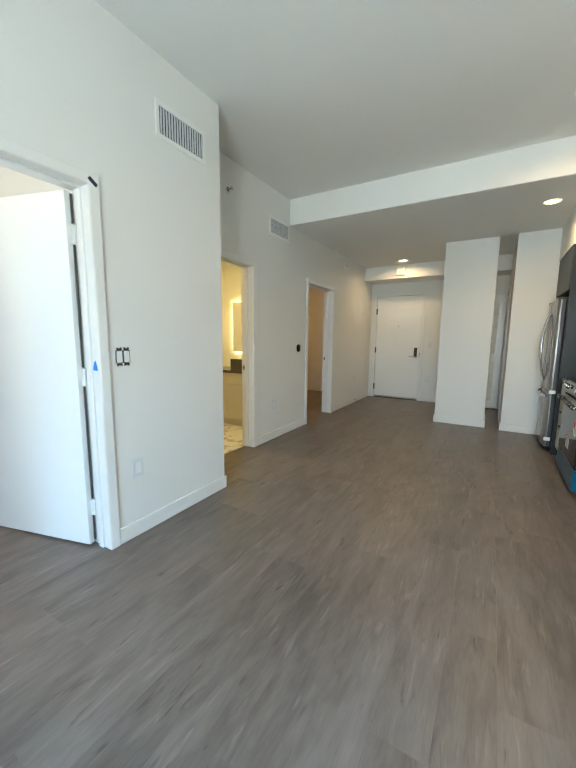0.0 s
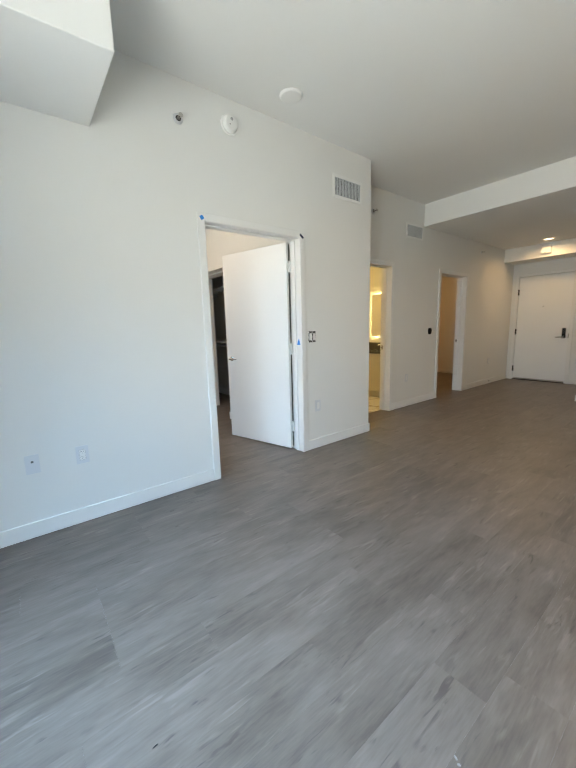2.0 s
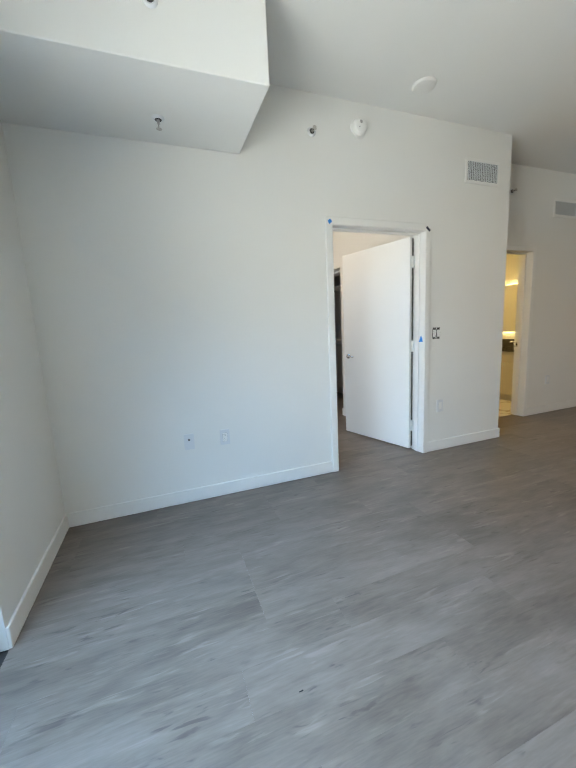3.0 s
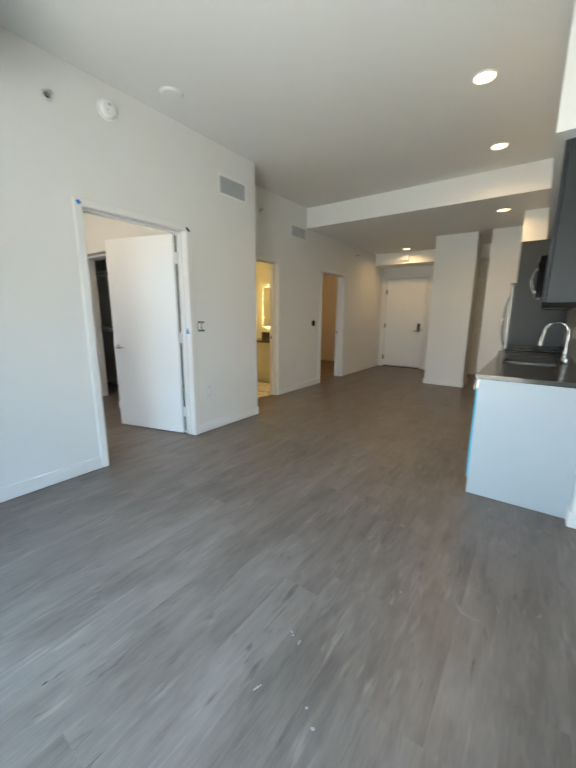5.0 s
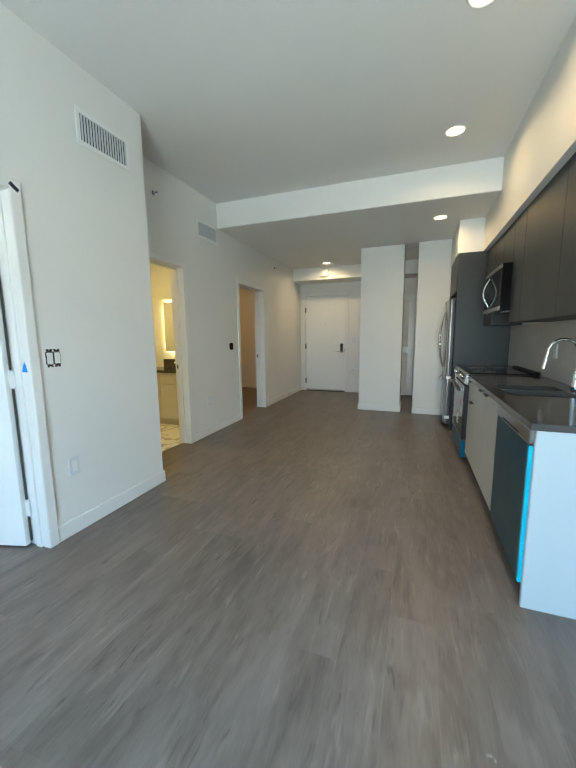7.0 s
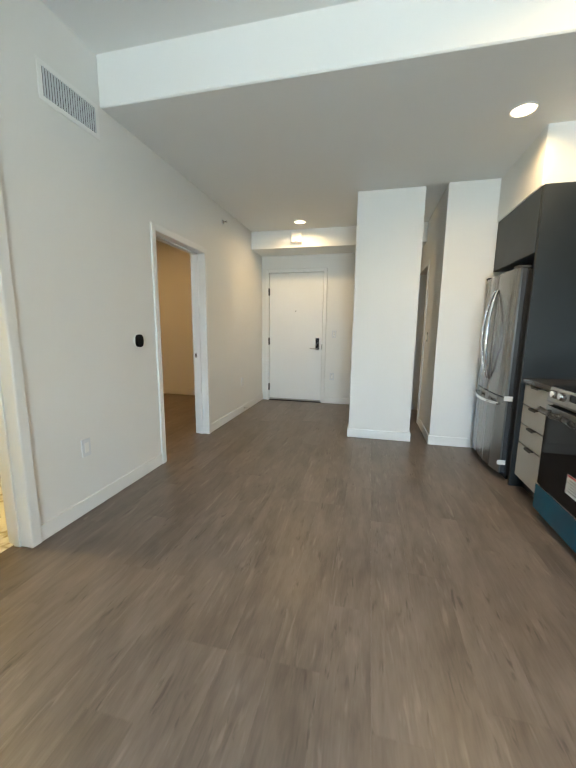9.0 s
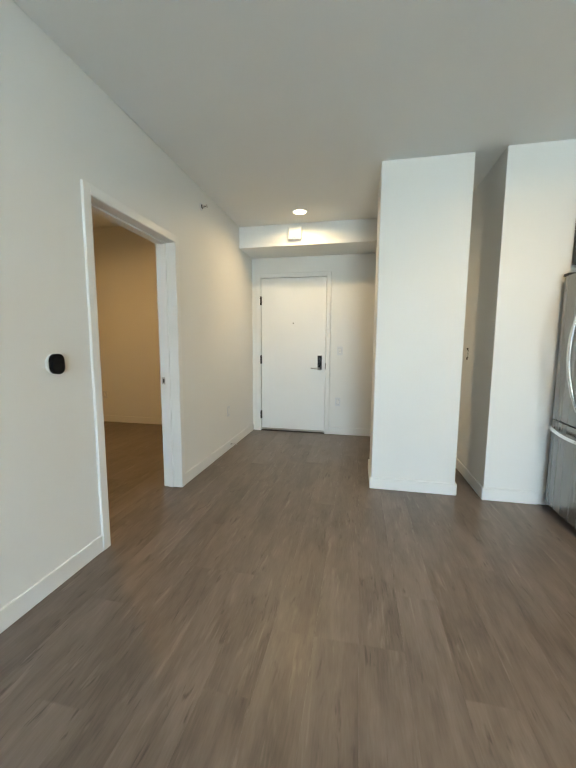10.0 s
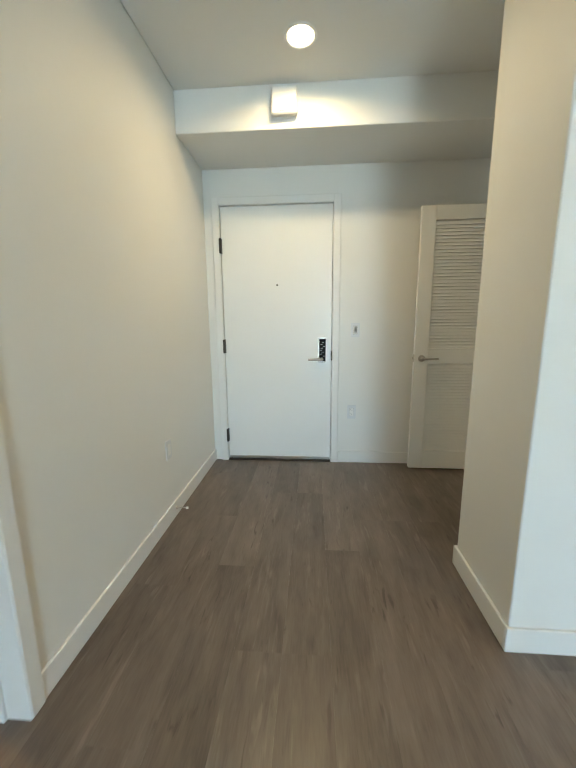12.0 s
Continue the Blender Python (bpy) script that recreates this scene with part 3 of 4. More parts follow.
# ================= kitchen: appliances =================
def build_dishwasher():
    y0, y1 = 1.636, 2.270
    root = at("dishwasher", "stainless dishwasher still under blue protective film", "dishwasher", 0.80, 1.953, 0.0)
    worldpart("tub", boxes((0.835, 1.36, y0 + 0.004, y1 - 0.004, 0.09, 0.846)), APPLSIDE, root)
    worldpart("toe_plate", boxes((0.865, 0.88, y0 + 0.004, y1 - 0.004, 0.0, 0.088)), BLACK, root)
    door = worldpart("door", boxes((0.790, 0.833, y0, y1, 0.105, 0.772), bevel=0.003), STEELH, root, "steel door panel")
    worldpart("control_strip", boxes((0.783, 0.833, y0, y1, 0.776, 0.845), bevel=0.006), STEELH, root, "brushed steel top strip with pocket grip")
    worldpart("grip", boxes((0.7822, 0.784, y0 + 0.16, y1 - 0.16, 0.782, 0.794)), BLACK, root, "dark pocket grip")
    film = worldpart("film", boxes((0.7885, 0.7897, y0 + 0.018, y1 - 0.002, 0.108, 0.770)), FILMONBLACK, root, "blue film over the dark steel door")
    worldpart("film_edge", boxes((0.7860, 0.7892, y0 - 0.002, y0 + 0.018, 0.108, 0.770), (0.7892, 0.832, y0 - 0.0022, y0 - 0.0008, 0.108, 0.770)), BLUEFILM, root, "folded bright blue film edge")


def build_range():
    y0, y1 = 3.556, 4.326
    root = at("range", "stainless slide-in range with blue film and stickers", "stove", 0.80, 3.94, 0.0)
    worldpart("body", boxes((0.800, 1.36, y0 + 0.002, y1 - 0.002, 0.05, 0.882)), APPLSIDE, root)
    for y in (y0 + 0.06, y1 - 0.06):
        worldpart("foot", disc(bmesh.new(), 0.02, 0.02, 0.05, pose(0.86, y, 0)), BLACK, root)
    worldpart("cooktop", boxes((0.790, 1.375, y0 + 0.0015, y1 - 0.0015, 0.883, 0.893), bevel=0.002), BLACKGLASS, root, "black glass cooktop")
    for cx, cy, r in ((0.95, 3.74, 0.10), (0.95, 4.14, 0.085), (1.22, 3.74, 0.075), (1.22, 4.14, 0.105)):
        for q in (r, r * 0.6):
            ring = bmesh.new()
            pts = [(cx + q * math.cos(2 * math.pi * k / 40), cy + q * math.sin(2 * math.pi * k / 40)) for k in range(40)]
            for k in range(40):
                (ax, ay), (bx, by) = pts[k], pts[(k + 1) % 40]
                f = 1 - 0.004 / q
                v = [ring.verts.new((p, o, 0.8933)) for p, o in ((ax, ay), (bx, by), (cx + (bx - cx) * f, cy + (by - cy) * f), (cx + (ax - cx) * f, cy + (ay - cy) * f))]
                ring.faces.new(v)
            worldpart("burner_mark", ring, GREYINK, root, "thin grey burner ring", smooth=0)
    worldpart("rear_trim", boxes((1.325, 1.375, y0 + 0.01, y1 - 0.01, 0.893, 0.912), bevel=0.004), BLACK, root, "raised black rear trim")
    prof = [(0.800, 0.775), (0.764, 0.785), (0.758, 0.800), (0.778, 0.882), (0.800, 0.884)]
    panel = prism([(x, z) for x, z in prof], y1 - y0, Matrix.Translation((0, y1, 0)) @ Matrix(((1, 0, 0, 0), (0, 0, -1, 0), (0, 1, 0, 0), (0, 0, 0, 1))))
    worldpart("control_panel", panel, STEELH, root, "slanted steel control panel", smooth=20)
    tilt = Vector((-0.973, 0, 0.232))
    disp = facing(0.7675, 3.94, 0.842, tilt)
    worldpart("display", prism(rounded(0.30, 0.060, 0.004), 0.002, disp), BLACKGLASS, root, "dark display glass")
    for y in (3.645, 3.735, 4.145, 4.235):
        k = worldpart("knob", disc(bmesh.new(), 0.024, 0.021, 0.030, facing(0.7675, y, 0.842, tilt), seg=24, bevel=0.003), CHROME, root)
        worldpart("knob_wrap", disc(bmesh.new(), 0.027, 0.024, 0.026, facing(0.7670, y, 0.842, tilt), seg=9), CLEARWRAP, root, "crumpled clear wrap")
    door = worldpart("oven_door", boxes((0.764, 0.800, y0 + 0.004, y1 - 0.004, 0.225, 0.765), bevel=0.004), BLACK, root, "black oven door")
    worldpart("oven_window", boxes((0.7615, 0.7645, y0 + 0.012, y1 - 0.012, 0.232, 0.700), bevel=0.001), BLACKGLASS, root, "black glass oven front")
    worldpart("door_rail", boxes((0.7600, 0.7645, y0 + 0.006, y1 - 0.006, 0.704, 0.764), bevel=0.001), STEELH, root, "brushed steel rail")
    hp = [(0.722, y0 + 0.02 + k * (y1 - y0 - 0.04) / 24, 0.733) for k in range(25)]
    worldpart("oven_handle", tube(hp, 0.012, 12), STEEL, root)
    rr = random.Random(3)
    worldpart("handle_wrap", tube([(x + rr.uniform(-0.005, 0.003), y, z + rr.uniform(-0.009, 0.003)) for x, y, z in hp], [rr.uniform(0.015, 0.020) for _ in hp], 9), CLEARWRAP, root, "crinkled clear wrap round the handle")
    for y in (y0 + 0.07, y1 - 0.07):
        worldpart("handle_post", boxes((0.725, 0.762, y - 0.01, y + 0.01, 0.722, 0.744), bevel=0.003), STEEL, root)
    worldpart("drawer", boxes((0.764, 0.800, y0 + 0.004, y1 - 0.004, 0.052, 0.218), bevel=0.004), STEELH, root)
    worldpart("drawer_film", boxes((0.7605, 0.7635, y0 - 0.001, y1 + 0.001, 0.050, 0.221), (0.7635, 0.798, y0 - 0.001, y0 + 0.0015, 0.050, 0.221), bevel=0.001), SHADEDFILM, root, "blue protective film over the drawer")
    lab = worldpart("label", prism(rounded(0.125, 0.115, 0.004), 0.0012, facing(0.7613, 3.925, 0.375, (-1, 0, 0))), PAPER, root, "white printed energy label")
    for k in range(5):
        worldpart("print", boxes((0.7596, 0.7601, 3.875, 3.975 - 0.012 * (k % 3), 0.335 + 0.016 * k, 0.341 + 0.016 * k)), GREYINK, lab)
    worldpart("label_band", boxes((0.7594, 0.7600, 3.866, 3.984, 0.420, 0.430)), REDINK, lab)
    rnd = worldpart("round_sticker", disc(bmesh.new(), 0.072, 0.072, 0.0012, facing(0.7613, 3.675, 0.545, (-1, 0, 0)), seg=40), PAPER, root, "round white and red sticker")
    seg = [(0.0, 0.0)] + [(0.071 * math.cos(radians(a)), 0.071 * math.sin(radians(a))) for a in range(95, 176, 8)]
    worldpart("sticker_wedge", prism(seg, 0.0006, facing(0.7600, 3.675, 0.545, (-1, 0, 0))), REDINK, rnd)
    for k in range(3):
        worldpart("print", boxes((0.7596, 0.7600, 3.635, 3.700 + 0.01 * k, 0.510 + 0.016 * k, 0.516 + 0.016 * k)), GREYINK, rnd)


def build_microwave():
    y0, y1, z0, z1, xf = 3.553, 4.313, 1.475, 1.895, 1.005
    root = at("microwave", "stainless over-the-range microwave with curved handle", "microwave", 1.2, 3.93, z0)
    worldpart("body", boxes((xf + 0.045, XK - 0.002, y0, y1, z0, z1 - 0.001), bevel=0.003), BLACKGLASS, root)
    worldpart("door", boxes((xf + 0.006, xf + 0.044, y0 + 0.011, y1 - 0.20, z0 + 0.045, z1 - 0.035), bevel=0.004), BLACKGLASS, root, "black glass door")
    worldpart("control_panel", boxes((xf + 0.006, xf + 0.044, y1 - 0.198, y1 - 0.001, z0 + 0.045, z1 - 0.035), bevel=0.004), BLACKGLASS, root)
    worldpart("lower_trim", boxes((xf, xf + 0.044, y0 + 0.011, y1 - 0.001, z0 + 0.001, z0 + 0.043), bevel=0.004), STEELH, root)
    worldpart("upper_trim", boxes((xf, xf + 0.044, y0 + 0.011, y1 - 0.001, z1 - 0.033, z1 - 0.002), bevel=0.004), STEELH, root)
    worldpart("side_cover", boxes((xf + 0.008, xf + 0.0445, y0, y0 + 0.010, z0, z1 - 0.001), bevel=0.002), BLACKGLASS, root)
    yh = y1 - 0.235
    arc = [(xf + 0.004 - 0.052 * math.sin(math.pi * k / 14), yh, z0 + 0.065 + k * 0.285 / 14) for k in range(15)]
    worldpart("handle", tube(arc, 0.011, 12), CHROME, root, "curved chrome handle")
    worldpart("vent_grille", boxes(*[(1.08, 1.34, y0 + 0.06 + 0.022 * k, y0 + 0.068 + 0.022 * k, z0 - 0.002, z0) for k in range(12)]), GREYPLASTIC, root)


def build_fridge():
    y0, y1 = 4.872, 5.640
    root = at("refrigerator", "stainless french door refrigerator with bottom freezer", "refrigerator", 1.02, 5.256, 0.0)
    worldpart("case", boxes((0.775, 1.37, y0 + 0.006, y1 - 0.006, 0.035, 1.705), bevel=0.004), APPLSIDE, root, "dark grey cabinet sides")
    worldpart("base_grille", boxes((0.79, 0.81, y0 + 0.02, y1 - 0.02, 0.0, 0.036)), BLACK, root)
    ym = (y0 + y1) / 2

    def front(name, a, b, z0, z1):
        """A door slab whose face bows gently outwards over the whole width."""
        out, k = [], 10
        for i in range(k + 1):
            y = a + (b - a) * i / k
            u = (y - ym) / (y1 - y0) * 2
            out.append((0.690 + 0.022 * u * u + (0.010 if i in (0, k) else 0.0), y))
        skin = prism(out + [(x + 0.014, y) for x, y in reversed(out)], z1 - z0, Matrix.Translation((0, 0, z0)))
        door = worldpart(name, skin, STEEL, root, smooth=50)
        core = prism([(x + 0.0145, y + (0.003 if i == 0 else -0.003 if i == k else 0.0)) for i, (x, y) in enumerate(out)] + [(0.768, b - 0.003), (0.768, a + 0.003)], z1 - z0 - 0.006, Matrix.Translation((0, 0, z0 + 0.003)))
        worldpart("door_core", core, APPLSIDE, door, "dark grey door edge", smooth=50)
        return door

    d1 = front("door", y0, ym - 0.002, 0.700, 1.712)
    d2 = front("door", ym + 0.002, y1, 0.700, 1.712)
    fr = front("freezer_drawer", y0, y1, 0.060, 0.690)
    worldpart("door_gap", boxes((0.770, 0.776, y0 + 0.01, y1 - 0.01, 0.66, 0.72)), BLACK, root)
    for s, d in ((-1, d1), (1, d2)):
        yy = ym + s * 0.035
        arc = [(0.688 - 0.062 * math.sin(math.pi * k / 18) ** 0.8, yy + s * 0.030 * math.sin(math.pi * k / 18), 0.80 + k * 0.78 / 18) for k in range(19)]
        worldpart("handle", tube(arc, [0.008 + 0.006 * math.sin(math.pi * k / 18) for k in range(19)], 12), CHROME, d, "curved polished handle")
    arc = [(0.694 - 0.050 * math.sin(math.pi * k / 18) ** 0.7, y0 + 0.06 + k * (y1 - y0 - 0.12) / 18, 0.635 - 0.012 * math.sin(math.pi * k / 18)) for k in range(19)]
    worldpart("handle", tube(arc, 0.013, 12), CHROME, fr, "wide polished freezer handle")
    for z in (0.150, 0.690):
        worldpart("shipping_tape", boxes((0.705, 0.768, y0 - 0.003, y0 - 0.001, z - 0.02, z + 0.02)), PAPER, root, "scrap of pale shipping tape")
    for yy in (y0 + 0.05, y1 - 0.05):
        worldpart("hinge_cover", boxes((0.70, 0.80, yy - 0.03, yy + 0.03, 1.7125, 1.732), bevel=0.004), APPLSIDE, root)


build_dishwasher(), build_range(), build_microwave(), build_fridge()
# ================= lamps in the ceilings =================
def downlight(x, y, z, power, color=WARM, spread=radians(160)):
    root = at("downlight", "round recessed ceiling downlight, switched on", "ceiling light", x, y, z, "ceiling downlights")
    bm = bmesh.new()
    ro, ri, n = 0.085, 0.068, 36
    rings = [[bm.verts.new((r * math.cos(2 * math.pi * k / n), r * math.sin(2 * math.pi * k / n), h)) for k in range(n)] for r, h in ((ro, 0.0), (ro - 0.004, -0.006), (ri + 0.006, -0.007), (ri, -0.002))]
    for a, b in zip(rings, rings[1:]):
        for k in range(n):
            bm.faces.new((a[k], b[k], b[(k + 1) % n], a[(k + 1) % n]))
    part("trim_ring", bm, PLASTIC, root)
    part("diffuser", disc(bmesh.new(), ri, ri, 0.002, pose(0, 0, -0.0035)), LAMP, root, "glowing warm diffuser")
    d = bpy.data.lights.new("downlight_lamp", "AREA")
    d.shape, d.size, d.energy, d.color, d.spread = "DISK", 0.13, power, color, spread
    lamp = new("downlight_lamp", d)
    lamp.matrix_world = pose(x, y, z - 0.012)
    return root


DL = 9.4
downlight(0.555, 2.085, ZH, DL), downlight(0.545, 3.325, ZH, DL)
downlight(0.525, 4.579, ZL, DL), downlight(-1.365, 6.59, ZL, 10.6, spread=radians(162))
# side rooms: lamps out of view, added to give their warm light
downlight(-3.3, 3.05, ZL, 25, GOLD), downlight(-3.75, 5.9, ZH, 16.5, AMBER), downlight(-3.4, -0.3, ZH, 24)

# ================= doors =================
def lever_set(parent, m, flip=1, mat=None):
    """Round rose with a straight lever, at m on a door face."""
    mat = mat or NICKEL
    rose = disc(bmesh.new(), 0.027, 0.026, 0.010, Matrix(), bevel=0.002)
    rose.transform(m)
    r = part("rose", rose, mat, parent)
    lv = tube([(0, 0, 0.008), (0, 0, 0.040), (flip * 0.012, 0, 0.050), (flip * 0.06, 0, 0.050), (flip * 0.115, 0, 0.048)], [0.010, 0.010, 0.010, 0.008, 0.007], 12)
    lv.transform(m)
    part("lever", lv, mat, parent, "satin metal lever handle")


def bedroom_door():
    w, h, t = 0.868, 2.018, 0.038
    ang = math.degrees(math.atan2(1.182 - 0.938, -1.896 + 2.79))
    root = thing("door", "white flush bedroom door standing wide open", "door", m=pose(XA - 0.126, JA[1] - 0.008, 0.012, 0, 0, ang))
    part("leaf", boxes((-w - 0.016, -0.016, -t, 0, 0, h), bevel=0.002), DOORPAINT, root)
    for z in (0.23, 1.02, 1.80):
        part("hinge", boxes((-0.020, 0.010, -0.012, 0.004, z - 0.05, z + 0.05), bevel=0.002), TRIM, root, "white painted butt hinge")
    # dark strips stand for the shadow between leaf edge and casing
    for a, b in ((0.02, 0.175), (0.285, 0.965), (1.075, 1.745), (1.855, h - 0.01)):
        part("hinge_gap_shade", boxes((-0.0150, -0.0030, -0.006, -0.001, a, b)), GAPSHADE, root, "dark strip for the shade in the hinge gap")
    lever_set(root, facing(-w + 0.055, -t, 0.90, (0, -1, 0)), 1, CHROME)
    lever_set(root, facing(-w + 0.055, 0, 0.90, (0, 1, 0)), -1, CHROME)
    part("latch", boxes((-w - 0.0175, -w - 0.0155, -t + 0.008, -0.008, 0.87, 0.93)), NICKEL, root)


def entry_door():
    root = at("entry_door", "white flush metal entry door, closed", "door", -1.603, YE + 0.02, 0.0)
    worldpart("leaf", boxes((JE[0] + 0.0075, JE[1] - 0.0075, YE + 0.006, YE + 0.05, 0.014, JE[2] - 0.0075), bevel=0.0015), DOORPAINT, root)
    worldpart("door_sweep", boxes((JE[0] + 0.012, JE[1] - 0.012, YE + 0.001, YE + 0.006, 0.016, 0.040), bevel=0.001), NICKEL, root, "grey metal door sweep")
    for z in (0.235, 1.02, 1.83):
        worldpart("hinge", boxes((JE[0] - 0.004, JE[0] + 0.014, YE - 0.030, YE + 0.008, z - 0.058, z + 0.058), bevel=0.003), DARKMETAL, root, "dark bronze hinge")
    worldpart("peephole", disc(bmesh.new(), 0.008, 0.006, 0.006, facing(-1.592, YE + 0.006, 1.52, (0, -1, 0)), seg=16), DARKMETAL, root)
    lock = worldpart("keypad_lock", prism(rounded(0.066, 0.205, 0.008), 0.022, facing(-1.222, YE + 0.006, 0.985, (0, -1, 0))), NICKEL, root, "steel lock with black wrapped keypad")
    worldpart("keypad", prism(rounded(0.052, 0.185, 0.005), 0.003, facing(-1.218, YE - 0.016, 0.987, (0, -1, 0))), BLACKGLASS, lock)
    rr = random.Random(8)
    for k in range(9):
        z, x = 0.92 + 0.016 * k, -1.218 + rr.uniform(-0.014, 0.014)
        worldpart("wrap_crease", boxes((x - 0.008, x + 0.008, YE - 0.0206, YE - 0.0194, z, z + 0.003)), PLATEWHITE, lock)
    lv = tube([(-1.222, YE - 0.014, 0.912), (-1.222, YE - 0.050, 0.912), (-1.235, YE - 0.058, 0.912), (-1.29, YE - 0.058, 0.911), (-1.335, YE - 0.056, 0.910)], [0.013, 0.012, 0.012, 0.010, 0.009], 14)
    worldpart("lever", lv, NICKEL, root, "satin steel lever")
    worldpart("strike_edge", boxes((JE[1] - 0.010, JE[1] - 0.001, YE - 0.022, YE + 0.004, 0.90, 0.98)), DARKMETAL, root)
    tagged(part("threshold", boxes((JE[0] + 0.003, JE[1] - 0.003, YE - 0.012, YE + 0.10, 0.0, 0.012), bevel=0.003), DARKMETAL), "low dark metal threshold under the entry door", "threshold", kind="structure")


def louver_door():
    w, h, t = 0.775, 2.035, 0.036
    x0, y0, z0 = -0.500, 7.318, 0.014
    root = at("louver_door", "white louvered utility closet door standing open", "door", x0, y0, z0)
    st, top, mid0, mid1, bot = 0.105, 0.100, 0.872, 0.992, 0.150
    part("stile", boxes((0, st, 0, t, 0, h), bevel=0.002), DOORPAINT, root)
    part("stile", boxes((w - st, w, 0, t, 0, h), bevel=0.002), DOORPAINT, root)
    for a, b in ((0.0, bot), (mid0, mid1), (h - top, h)):
        part("rail", boxes((st, w - st, 0.0005, t - 0.0005, a, b), bevel=0.0015), DOORPAINT, root)
    slat = bmesh.new()
    box(slat, st, w - st, -0.020, 0.020, -0.003, 0.003)
    bmesh.ops.rotate(slat, verts=slat.verts, matrix=Matrix.Rotation(radians(63), 3, "X"))
    me = mesh_of("slat", slat, DOORPAINT, smooth=0)
    for a, b in ((bot, mid0), (mid1, h - top)):
        n = int((b - a - 0.03) / 0.0235)
        for k in range(n):
            s = new("slat", me)
            s.parent = root
            s.location = (0, t / 2, a + 0.022 + k * (b - a - 0.04) / (n - 1))
    lever_set(root, facing(0.055, 0, 0.915, (0, -1, 0)), 1)
    part("latch_plate", boxes((-0.0015, 0.0, 0.006, t - 0.006, 0.885, 0.945)), NICKEL, root)
    part("latch_bolt", boxes((-0.010, -0.0015, 0.012, t - 0.012, 0.905, 0.925), bevel=0.002), NICKEL, root)


bedroom_door(), entry_door(), louver_door()


def strike_plate(m):
    root = thing("strike_plate", "satin nickel strike plate on the door jamb", "strike plate", "strike plates", m)
    part("plate", prism(rounded(0.032, 0.060, 0.004), 0.0018, Matrix()), NICKEL, root)
    part("hole", boxes((-0.007, 0.007, -0.014, 0.014, 0.0018, 0.0024)), BLACK, root)


strike_plate(facing(XB - 0.124, JB[1] - 0.003, 0.92, (0, -1, 0)))
strike_plate(facing(XB - 0.124, JC[1] - 0.003, 0.92, (0, -1, 0)))
strike_plate(facing(0.36, JL[0] + 0.003, 0.92, (0, 1, 0)))
tagged(part("bathroom_door", boxes((XB - 0.96, XB - 0.15, JB[0] + 0.02, JB[0] + 0.058, 0.012, 2.008), bevel=0.002), DOORPAINT), "white flush bathroom door swung fully open", "door")
tagged(part("room_door", boxes((XB - 0.97, XB - 0.15, JC[0] + 0.02, JC[0] + 0.058, 0.012, 2.008), bevel=0.002), DOORPAINT), "white flush door swung fully open", "door")


# ================= wall plates and devices =================
def plate(name, label, category, m, group=""):
    root = thing(name, label, category, group, m)
    bm = prism(rounded(0.072, 0.117, 0.004), 0.007, Matrix())
    bmesh.ops.bevel(bm, geom=[e for e in bm.edges if all(v.co.z > 0.005 for v in e.verts)], offset=0.0015, segments=2, affect="EDGES")
    part("plate", bm, PLATEWHITE, root)
    return root


def outlet(m):
    root = plate("outlet", "white duplex power outlet on the wall", "outlet", m, "power outlets")
    # grey sheet draws the shaded gap round the insert
    part("insert_gap_shade", prism(rounded(0.0355, 0.0695, 0.004), 0.0006, pose(0, 0, 0.0068)), GREYPLASTIC, root)
    part("insert", prism(rounded(0.033, 0.067, 0.003), 0.0012, pose(0, 0, 0.0068)), PLASTIC, root)
    for y in (0.017, -0.017):
        for x, hh in ((-0.006, 0.008), (0.006, 0.0065)):
            part("slot", boxes((x - 0.0009, x + 0.0009, y + 0.001, y + 0.001 + hh, 0.0079, 0.0083)), BLACK, root)
        part("slot", disc(bmesh.new(), 0.0025, 0.0025, 0.0004, pose(0, y - 0.006, 0.0079), seg=10), BLACK, root)


def blank(m):
    root = plate("cover_plate", "white blank wall plate", "wall plate", m, "blank plates")
    part("insert", prism(rounded(0.033, 0.067, 0.003), 0.003, pose(0, 0, 0.006)), PLASTIC, root)


def data_plate(m):
    root = plate("data_plate", "white wall plate with two data jacks", "wall plate", m)
    part("jack", disc(bmesh.new(), 0.008, 0.007, 0.006, pose(0, 0.016, 0.005), seg=6), DARKMETAL, root)
    part("jack", boxes((-0.009, 0.009, -0.022, -0.006, 0.005, 0.0062)), BLACK, root)


def rocker(m):
    root = plate("light_switch", "white rocker switch still in clear wrap", "light switch", m)
    # the rocker's shaded gap, drawn as a grey rim
    part("rocker_gap_shade", prism(rounded(0.0355, 0.0695, 0.004), 0.0006, pose(0, 0, 0.0068)), GREYPLASTIC, root)
    part("rocker", prism(rounded(0.033, 0.066, 0.003), 0.004, pose(0, 0, 0.006, 4)), PLASTIC, root)
    part("wrap", prism(rounded(0.028, 0.045, 0.010), 0.0025, pose(0.001, 0.008, 0.0105)), CLEARWRAP, root)


WEST = (1, 0, 0)
outlet(facing(XA, -0.698, 0.461, WEST)), data_plate(facing(XA, -0.962, 0.465, WEST)), blank(facing(XA, 1.400, 0.445, WEST))
blank(facing(XB, 3.620, 0.440, WEST)), blank(facing(XB, 6.49, 0.456, WEST))
outlet(facing(XR, 0.886, 0.448, (-1, 0, 0))), outlet(facing(-4.61, YE, 0.43, (0, -1, 0)))
